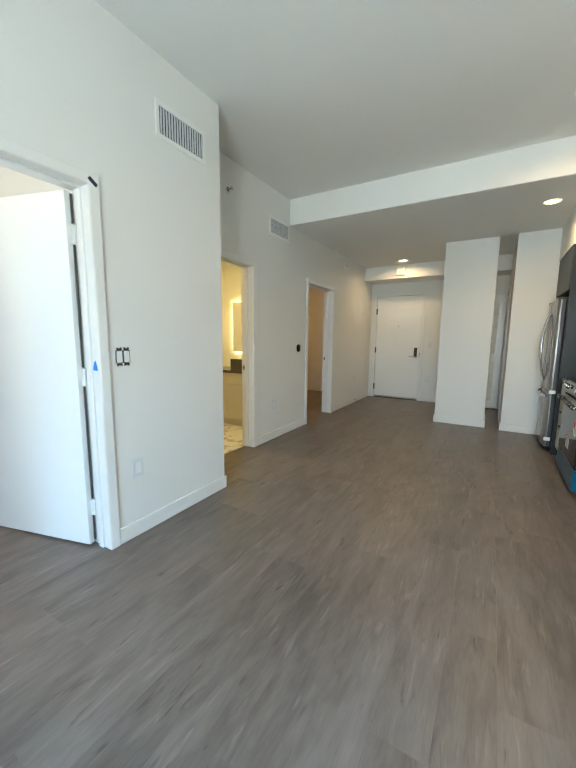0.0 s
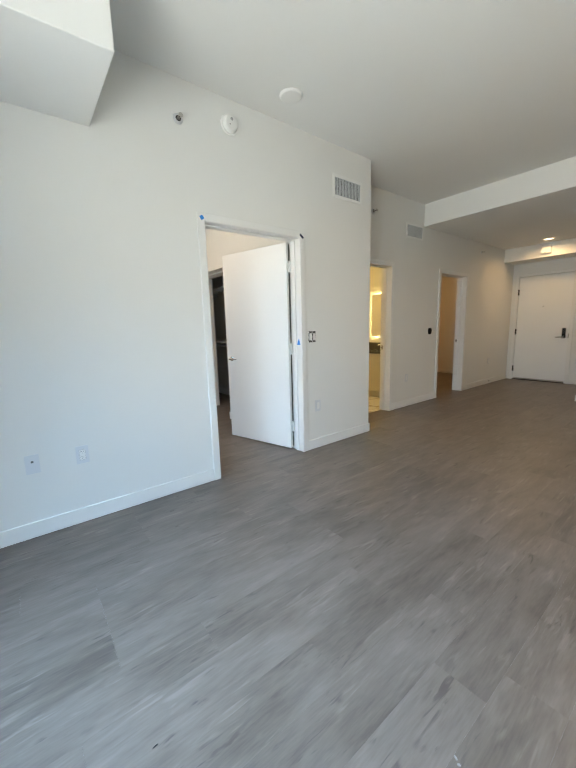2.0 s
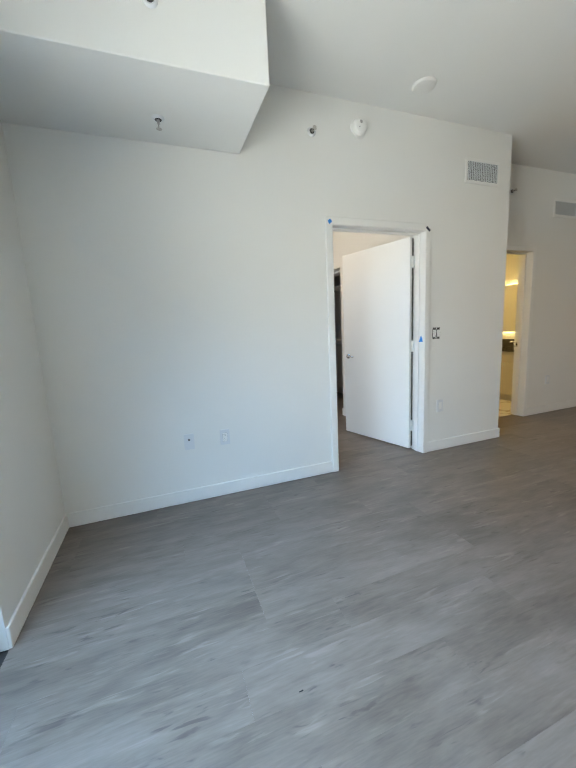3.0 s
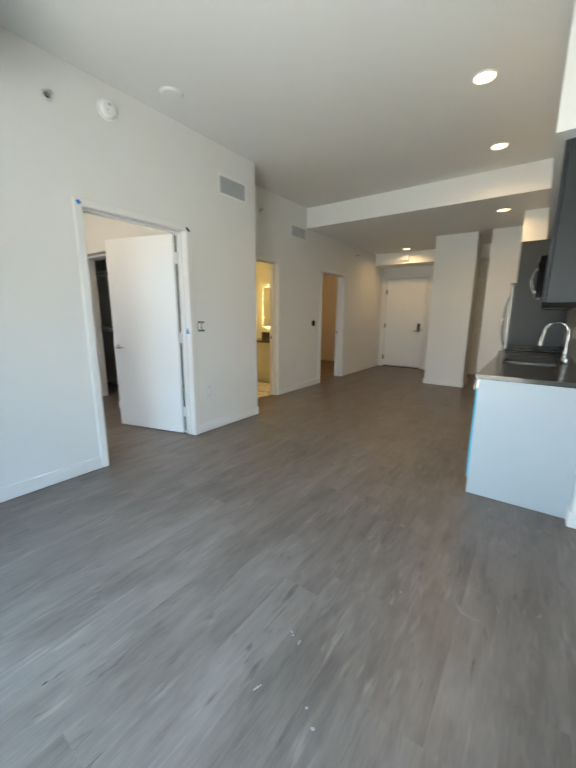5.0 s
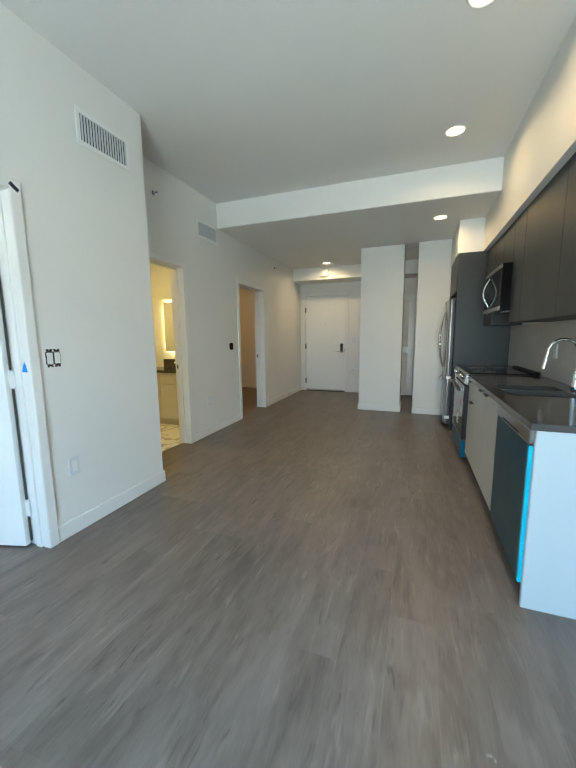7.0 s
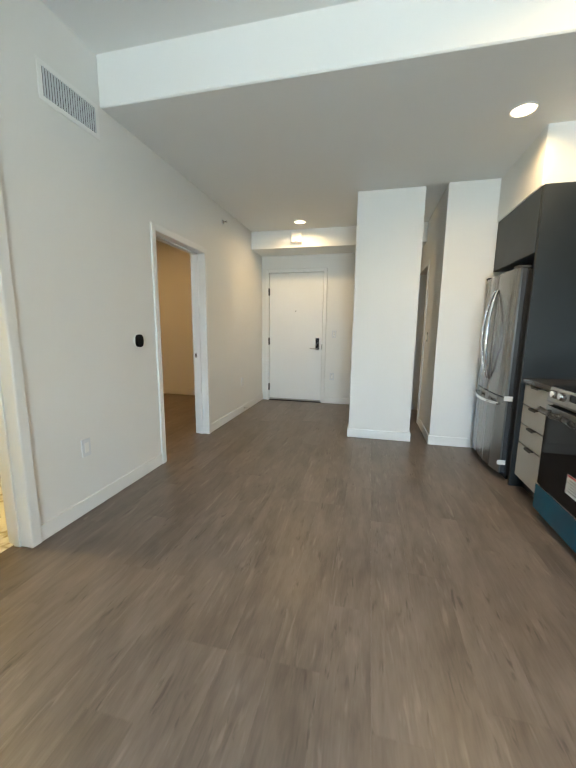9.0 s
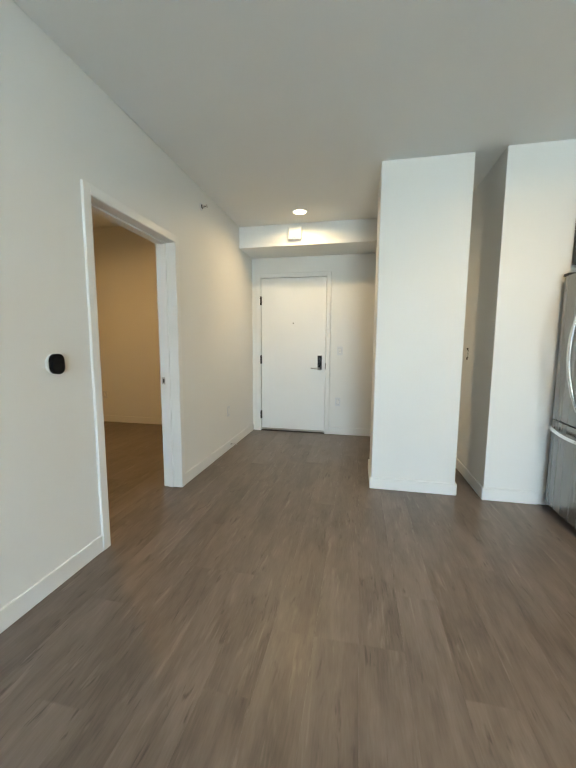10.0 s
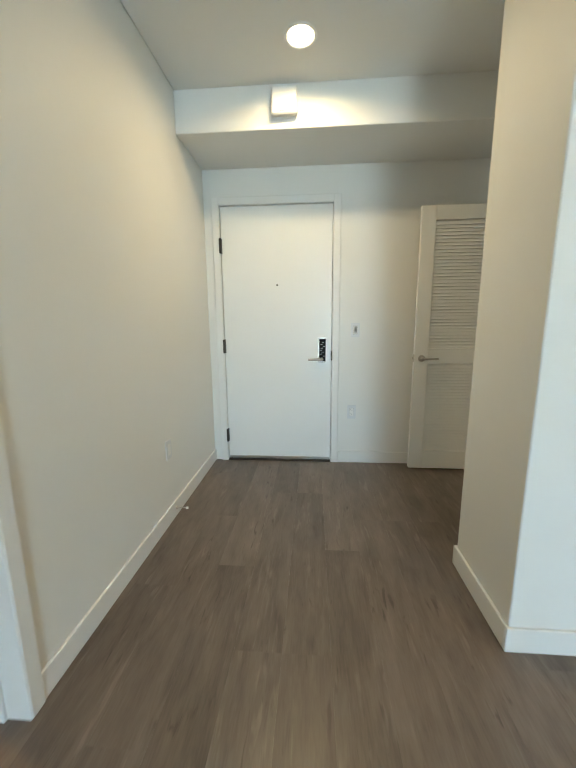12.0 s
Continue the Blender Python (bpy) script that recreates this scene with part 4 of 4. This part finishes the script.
outlet(facing(-0.965, YE, 0.455, (0, -1, 0))), rocker(facing(-0.950, YE, 1.150, (0, -1, 0)))
outlet(facing(XK - 0.010, 3.28, 1.118, (-1, 0, 0))), rocker(facing(XK - 0.010, 1.975, 1.108, (-1, 0, 0)))


def bare_switches(m, offsets, label):
    root = thing("light_switch", label, "light switch", m=m)
    half = 0.023 * len(offsets)
    # flat sheet, its dark colour is the shade in the box
    part("box_shade", boxes((-half, half, -0.037, 0.037, 0.0005, 0.0015)), VOIDSHADE, root, "dark sheet for the shaded box opening")
    for x in offsets:
        for s in (-1, 1):
            part("mounting_ear", prism([(x + u, s * v) for u, v in ((-0.015, 0.038), (0.015, 0.038), (0.018, 0.054), (0.006, 0.054), (0.004, 0.047), (-0.004, 0.047), (-0.006, 0.054), (-0.018, 0.054))], 0.003, pose(0, 0, 0.001)), DARKMETAL, root, "dark metal mounting ear")
        part("rocker", prism(rounded(0.031, 0.066, 0.003), 0.007, pose(x, 0, 0.0015)), PLASTIC, root)


def thermostat():
    root = thing("thermostat", "black glass thermostat on a white base", "thermostat", m=facing(XB, 4.205, 1.125, WEST))
    part("base", disc(bmesh.new(), 0.052, 0.050, 0.010, Matrix(), bevel=0.003, seg=40), PLASTIC, root, "round white base")
    bm = prism(rounded(0.078, 0.100, 0.034, 8), 0.020, pose(0, 0, 0.010))
    bmesh.ops.bevel(bm, geom=[e for e in bm.edges if all(v.co.z > 0.028 for v in e.verts)], offset=0.004, segments=3, affect="EDGES")
    part("screen", bm, BLACKGLASS, root, "black glass face")


def smoke_alarm():
    root = thing("smoke_detector", "round white smoke detector high on the wall", "smoke detector", m=facing(XA, 0.526, 2.774, WEST))
    part("base", disc(bmesh.new(), 0.073, 0.071, 0.012, Matrix(), seg=40, bevel=0.002), PLASTIC, root)
    part("cover", disc(bmesh.new(), 0.063, 0.050, 0.032, pose(0, 0, 0.012), seg=40, bevel=0.006), PLASTIC, root)
    part("sensor", disc(bmesh.new(), 0.012, 0.010, 0.002, pose(0.0, 0.026, 0.0440), seg=20), GREYPLASTIC, root)
    part("button", disc(bmesh.new(), 0.009, 0.009, 0.002, pose(0.016, -0.010, 0.0440), seg=20), PLASTIC, root)
    part("button", disc(bmesh.new(), 0.005, 0.005, 0.002, pose(-0.016, -0.014, 0.0440), seg=16), GREYPLASTIC, root)


def sprinkler(m):
    root = thing("sprinkler", "small chrome fire sprinkler head", "sprinkler", "fire sprinklers", m)
    part("escutcheon", disc(bmesh.new(), 0.036, 0.026, 0.010, Matrix(), seg=28, bevel=0.002), PLATEWHITE, root)
    # dark disc paints the shade of the recess
    part("cup", disc(bmesh.new(), 0.019, 0.017, 0.002, pose(0, 0, 0.010), seg=24), VOIDSHADE, root, "dark disc for the shaded recess round the stem")
    part("stem", disc(bmesh.new(), 0.010, 0.008, 0.020, pose(0, 0, 0.011), seg=14), NICKEL, root)
    for x in (-0.012, 0.012):
        part("frame_arm", tube([(0, 0, 0.028), (x, 0, 0.036), (x, 0, 0.046), (0, 0, 0.056)], 0.0026, 8), NICKEL, root)
    part("deflector", disc(bmesh.new(), 0.015, 0.016, 0.002, pose(0, 0, 0.056), seg=16), NICKEL, root)
    part("bulb", disc(bmesh.new(), 0.003, 0.003, 0.022, pose(0, 0, 0.032), seg=10), DARKTAPE, root, "dark glass bulb")


bare_switches(facing(XA, 1.338, 1.147, WEST), (-0.023, 0.023), "two bare switches without a cover plate")
bare_switches(facing(0.303, 6.30, 1.15, (-1, 0, 0)), (0.0,), "single bare switch without a cover plate")
thermostat(), smoke_alarm()
sprinkler(facing(XA, 0.121, 2.692, WEST)), sprinkler(facing(XB, 2.79, 2.664, WEST)), sprinkler(facing(XB, 5.89, 2.495, WEST))
sprinkler(facing(-1.05, -0.985, 2.717, WEST)), sprinkler(facing(-1.473, -0.975, 2.472, (0, 0, -1)))
cover = thing("ceiling_cover", "round white blank cover on the ceiling", "ceiling cover", m=facing(-1.445, 0.89, ZH, (0, 0, -1)))
part("disc", disc(bmesh.new(), 0.088, 0.078, 0.018, Matrix(), seg=40, bevel=0.005), PLASTIC, cover)

chime = thing("door_chime", "cream square alarm sounder box on the soffit", "alarm", m=facing(-1.482, 6.93, 2.530, (0, -1, 0)))
part("backplate", boxes((-0.078, 0.078, -0.075, 0.075, 0, 0.006)), PLASTIC, chime)
part("cover", boxes((-0.072, 0.086, -0.070, 0.082, 0.006, 0.050), bevel=0.008), PLASTIC, chime)
part("slot", boxes((-0.022, 0.026, -0.058, -0.049, 0.0495, 0.0507)), GREYPLASTIC, chime)


def tape(m, w, h, mat, label, turn=0.0, tri=False):
    out = [(-w / 2, -h / 2), (w / 2, -h / 2), (w * 0.30, h * 0.12), (0.05 * w, h / 2), (-w * 0.22, h * 0.10)] if tri else [(-w / 2, -h / 2), (w / 2, -h * 0.46), (w * 0.48, h / 2), (-w / 2, h * 0.47)]
    root = thing("tape", label, "tape", "painter's tape marks", m @ pose(0, 0, 0, 0, 0, turn))
    part("strip", prism(out, 0.0006, Matrix()), mat, root)


def air_vent(m, w, h, n, label, fill=0.62, mat=None):
    root = thing("air_vent", label, "vent", "air vents", m)
    b = 0.028
    # no duct behind: the sheet's dark colour gives its shade
    part("backing", boxes((-w / 2 + b, w / 2 - b, -h / 2 + b, h / 2 - b, 0.0005, 0.0015)), VOIDSHADE, root, "dark sheet for the shaded duct opening")
    for r in ((-w / 2, w / 2, h / 2 - b, h / 2), (-w / 2, w / 2, -h / 2, -h / 2 + b), (-w / 2, -w / 2 + b, -h / 2 + b, h / 2 - b), (w / 2 - b, w / 2, -h / 2 + b, h / 2 - b)):
        part("frame", boxes((*r, 0, 0.008), bevel=0.002), PLASTIC, root)
    fin, wide = bmesh.new(), fill * (w - 2 * b) / n / 2
    box(fin, -wide, wide, -h / 2 + b, h / 2 - b, -0.0006, 0.0006)
    bmesh.ops.rotate(fin, verts=fin.verts, matrix=Matrix.Rotation(radians(-10), 3, "Y"))
    me = mesh_of("slat", fin, mat or LOUVER, smooth=0)
    for k in range(n):
        s = new("slat", me)
        s.parent = root
        s.location = (-w / 2 + b + (k + 0.5) * (w - 2 * b) / n, 0, 0.0078)


air_vent(facing(XA, 1.848, 2.590, WEST), 0.425, 0.215, 17, "white metal supply vent with upright slats", 0.56)
air_vent(facing(XB, 3.730, 2.548, WEST), 0.430, 0.205, 21, "white metal return vent beside the beam")
air_vent(facing(-4.27, 1.28, 2.62, (0, -1, 0)), 0.56, 0.25, 28, "white metal vent on the bedroom wall", 0.96, PLASTIC)
air_vent(facing(-3.55, 1.28, 2.69, (0, -1, 0)), 0.36, 0.20, 14, "small white metal vent on the bedroom wall", 0.96, PLASTIC)
tape(facing(-5.60, 1.28 - BT, 0.055, (0, -1, 0)), 0.04, 0.025, BLUETAPE, "bit of blue tape on the bedroom baseboard", 8)

stop = thing("door_stop", "thin metal door stop with white tip on the baseboard", "door stop", m=facing(XB + BT, 6.525, 0.055, WEST))
part("base", disc(bmesh.new(), 0.012, 0.009, 0.008, Matrix(), seg=16), NICKEL, stop)
part("rod", disc(bmesh.new(), 0.0035, 0.0035, 0.058, pose(0, 0, 0.008), seg=12), NICKEL, stop)
part("tip", disc(bmesh.new(), 0.008, 0.007, 0.012, pose(0, 0, 0.064), seg=16, bevel=0.002), RUBBER, stop, "white rubber tip")


tape(facing(XA + CT, JA[0] - 0.022, JA[2] + 0.020, WEST), 0.030, 0.030, BLUETAPE, "small blue painter's tape on the casing", 35)
tape(facing(XA + CT, JA[1] + 0.022, JA[2] + 0.014, WEST), 0.052, 0.022, DARKTAPE, "small dark tape strip on the casing corner", -38)
tape(facing(XA - 0.028, JA[1] - 0.003, 1.105, (0, -1, 0)), 0.050, 0.060, BLUETAPE, "torn blue painter's tape on the door jamb", 0, True)

bracket = thing("jamb_bracket", "small white bracket at the top of the bedroom jamb", "bracket", m=pose(XA - 0.112, JA[0] + 0.003, 1.93))
part("plate", boxes((-0.014, 0.014, 0, 0.004, -0.05, 0.10), bevel=0.001), PLASTIC, bracket)
part("hook", boxes((-0.012, 0.012, 0.004, 0.026, -0.05, -0.044), (-0.012, 0.012, 0.022, 0.026, -0.044, 0.02), bevel=0.001), PLASTIC, bracket)

# ================= bathroom =================
vx0, vx1, vy0, vy1 = -4.0, -2.40, 3.80, 4.27
van = at("vanity", "greige bathroom vanity with flat doors and drawers", "vanity", -3.2, 4.03, 0.0)
worldpart("body", boxes((vx0, vx1, vy0 + 0.02, vy1 - 0.002, 0.10, 0.765)), GREIGE, van)
worldpart("toe_kick", boxes((vx0, vx1, vy0 + 0.055, vy0 + 0.07, 0.0, 0.10)), GREIGE, van)
for a, b in ((-4.0, -3.555), (-3.555, -3.108), (-3.108, -2.755), (-2.755, -2.40)):
    d = worldpart("door", boxes((a + 0.002, b - 0.002, vy0, vy0 + 0.019, 0.105, 0.598), bevel=0.0015), GREIGE, van)
for a, b in ((-4.0, -3.108), (-3.108, -2.40)):
    d = worldpart("drawer", boxes((a + 0.002, b - 0.002, vy0, vy0 + 0.019, 0.602, 0.762), bevel=0.0015), GREIGE, van)
    worldpart("handle", boxes(((a + b) / 2 + 0.20, (a + b) / 2 + 0.30, vy0 - 0.014, vy0 + 0.002, 0.596, 0.601)), DARKMETAL, d)
tagged(part("worktop", boxes((vx0 - 0.01, vx1 + 0.03, vy0 - 0.02, vy1 - 0.002, 0.766, 0.800), bevel=0.002), QUARTZ), "dark grey quartz vanity top", "worktop")
tagged(part("splashback", boxes((-3.40, vx1 + 0.03, vy1 - 0.022, vy1 - 0.002, 0.801, 0.925), bevel=0.001), QUARTZ), "low dark grey splashback behind the basin", "backsplash")
vf = at("bathroom_faucet", "small chrome basin faucet on the vanity", "faucet", -3.02, 4.15, 0.80)
part("post", disc(bmesh.new(), 0.022, 0.018, 0.10, Matrix(), bevel=0.003), CHROME, vf)
part("spout", tube([(0, 0, 0.085), (0, -0.06, 0.095), (0, -0.12, 0.085)], [0.014, 0.012, 0.010], 12), CHROME, vf)
mir = at("mirror", "frameless bathroom mirror with glowing edge light", "mirror", -2.95, vy1, 1.41)
worldpart("box", boxes((-3.29, -2.56, vy1 - 0.030, vy1 - 0.001, 1.085, 1.745)), PLASTIC, mir)
worldpart("glass", boxes((-3.33, -2.52, vy1 - 0.036, vy1 - 0.031, 1.045, 1.785), bevel=0.001), MIRROR, mir, "silvered mirror glass")
for r in ((-3.313, -3.293, 1.063, 1.767), (-2.557, -2.537, 1.063, 1.767)):
    worldpart("led_strip", boxes((r[0], r[1], vy1 - 0.029, vy1 - 0.012, r[2], r[3])), LEDSTRIP, mir, "warm glowing light strip")
for r in ((-3.292, -2.558, 1.063, 1.083), (-3.292, -2.558, 1.747, 1.767)):
    worldpart("led_strip", boxes((r[0], r[1], vy1 - 0.029, vy1 - 0.012, r[2], r[3])), LEDSTRIP, mir, "warm glowing light strip")
bath_floor = structure("floor_bath", boxes((-4.2, XB - 0.115, 2.21, 4.27, -0.004, -0.001)), GROUT, "white marble-look bathroom tile floor", "floor")
mt = {}
for i in range(4):
    for j in range(4):
        x0, y0 = -4.2 + 0.60 * i, 2.21 + 0.60 * j
        x1, y1 = min(x0 + 0.60, XB - 0.115), min(y0 + 0.60, 4.27)
        if x1 - x0 < 0.02 or y1 - y0 < 0.02:
            continue
        key = (round(x1 - x0, 3), round(y1 - y0, 3))
        if key not in mt:
            mt[key] = mesh_of("tile", boxes((0.001, key[0] - 0.001, 0.001, key[1] - 0.001, 0, 0.005)), MARBLE, smooth=0)
        o = new("tile", mt[key])
        o.parent = bath_floor
        o.location = (x0, y0, -0.001)

# ================= bedroom closet =================
for z in (1.86, 0.97):
    rod = thing("closet_rod", "white metal closet rod on end brackets", "closet rod", "closet rods", pose(-4.0, 1.80, z))
    part("rod", tube([(-1.2, 0, 0), (1.2, 0, 0)], 0.015, 12), LOUVER, rod)
    for x in (-1.2, 1.2):
        part("bracket", boxes((x - 0.012, x + 0.012, -0.02, 0.288, -0.03, 0.05), bevel=0.003), LOUVER, rod)
    sh = thing("closet_shelf", "white closet shelf above the hanging rod", "shelf", "closet shelves", pose(-4.0, 1.92, z + 0.052))
    part("board", boxes((-1.3, 1.3, -0.17, 0.168, 0, 0.018), bevel=0.001), TRIM, sh)

# ================= glazing of the window wall =================
def window(name, x0, x1, z0, z1, panes, label):
    root = tagged(new(name), label, "window", kind="structure")
    y0, y1, f = YW - 0.11, YW - 0.05, 0.055
    for r in ((x0, x0 + f, z0, z1), (x1 - f, x1, z0, z1), (x0 + f, x1 - f, z0, z0 + f), (x0 + f, x1 - f, z1 - f, z1)):
        part("window_frame", boxes((r[0], r[1], y0, y1, r[2], r[3]), bevel=0.003), VINYLFRAME, root)
    w = (x1 - x0 - 2 * f) / panes
    for k in range(panes):
        a = x0 + f + k * w
        if k:
            part("mullion", boxes((a - 0.03, a + 0.03, y0, y1, z0 + f, z1 - f), bevel=0.003), VINYLFRAME, root)
        p = part("pane", boxes((a + (0.03 if k else 0), a + w - (0.03 if k < panes - 1 else 0), y0 + 0.02, y0 + 0.026, z0 + f, z1 - f)), GLASS, root)
        p.visible_shadow = False


window("window_1", -0.78, 1.12, 0.0, 2.36, 2, "wide white-framed sliding glass door")
window("window_2", -3.9, -2.2, 0.35, 2.36, 2, "white-framed bedroom window")


# ================= plaster dust and scraps on the floor =================
def scrap(x, y, length, width, turn, label="small white scrap on the floor"):
    root = thing("scrap", label, "debris", "scraps on the floor", pose(x, y, 0, 0, 0, turn))
    part("flake", prism([(-length / 2, -width * 0.3), (0, -width / 2), (length / 2, -width * 0.2), (length * 0.45, width * 0.4), (-length * 0.1, width / 2), (-length / 2, width * 0.2)], 0.0015, Matrix()), DUST, root)


for a in ((0.449, -0.325, 0.034, 0.006, 70), (0.669, -0.315, 0.013, 0.010, 10), (0.622, -0.277, 0.010, 0.008, 40), (0.422, -0.081, 0.012, 0.006, -30), (0.436, -0.090, 0.010, 0.006, 20), (0.473, -0.101, 0.022, 0.005, 95), (0.551, 0.913, 0.020, 0.005, 15), (0.565, 0.905, 0.010, 0.005, 60), (0.717, 0.389, 0.009, 0.007, 0), (1.438, 0.068, 0.010, 0.006, 30), (1.494, 0.050, 0.008, 0.006, 0), (1.412, -0.006, 0.009, 0.006, 60)):
    scrap(*a)


def ring_mark(x, y, r, a0, a1, width, seed):
    rr, bm = random.Random(seed), bmesh.new()
    k = max(6, int((a1 - a0) / 6))
    row = []
    for i in range(k + 1):
        a = radians(a0 + (a1 - a0) * i / k)
        w = width * rr.uniform(0.2, 1.0) * math.sin(math.pi * min(max(i / k, 0.04), 0.96)) ** 0.5
        q = r + rr.uniform(-0.001, 0.001)
        row.append([bm.verts.new(((q + s * w) * math.cos(a), (q + s * w) * math.sin(a), 0.0006)) for s in (-0.5, 0.5)])
    for p, q in zip(row, row[1:]):
        bm.faces.new((p[0], p[1], q[1], q[0]))
    return bm


marks = thing("chalk_mark", "faint white plaster ring scuffed on the planks", "stain", m=pose(1.005, 0.520, 0))
part("arc", ring_mark(0, 0, 0.092, 60, 165, 0.0022, 1), DUST, marks, smooth=0)
part("arc", ring_mark(0, 0, 0.092, 205, 300, 0.0036, 2), DUST, marks, smooth=0)
part("arc", ring_mark(0.022, -0.004, 0.080, 150, 262, 0.0028, 3), DUST, marks, smooth=0)
part("arc", ring_mark(-0.004, 0.0, 0.094, 5, 30, 0.0040, 5), DUST, marks, smooth=0)
marks = thing("chalk_mark", "short white plaster scuff on the planks", "stain", m=pose(1.222, 0.622, 0))
part("arc", ring_mark(0, 0, 0.026, -80, 30, 0.005, 4), DUST, marks, smooth=0)
chip = thing("scrap", "small dark chip lying on the floor", "debris", m=pose(-0.16, -0.755, 0, 0, 0, 96))
part("flake", prism([(-0.008, -0.001), (0.008, -0.0015), (0.007, 0.0015), (-0.007, 0.0015)], 0.0025, Matrix()), BLACK, chip)

# ================= floor planks =================
PW, PL = 0.182, 1.22
PLANK_MESHES = {}


def plank(x, y0, y1, w):
    key = (round(w, 3), round(y1 - y0, 3))
    if key not in PLANK_MESHES:
        bm = bmesh.new()
        g = 0.00012
        box(bm, g, key[0] - g, g, key[1] - g, -0.006, 0.0)
        PLANK_MESHES[key] = mesh_of("plank", bm, PLANK, smooth=0)
    ob = new("plank", PLANK_MESHES[key])
    ob.parent = floor
    ob.location = (x, y0, 0)


def lay(x0, x1, y0, y1, seed):
    rnd, x, row = random.Random(seed), x0, 0
    while x < x1 - 0.005:
        w = min(PW, x1 - x)
        y = y0 - rnd.choice((0.2, 0.5, 0.8, 1.1, 0.35, 0.65))
        while y < y1:
            a, b = max(y, y0), min(y + PL, y1)
            if b - a > 0.01:
                plank(x, round(a, 3), round(b, 3), w)
            y += PL
        x += w


lay(XB - 0.14, XR + 0.0, YW - 0.0, YE, 4)
lay(-5.75, XB - 0.14, YW, 2.09, 5)
lay(-5.3, XB - 0.14, 4.39, YE, 6)
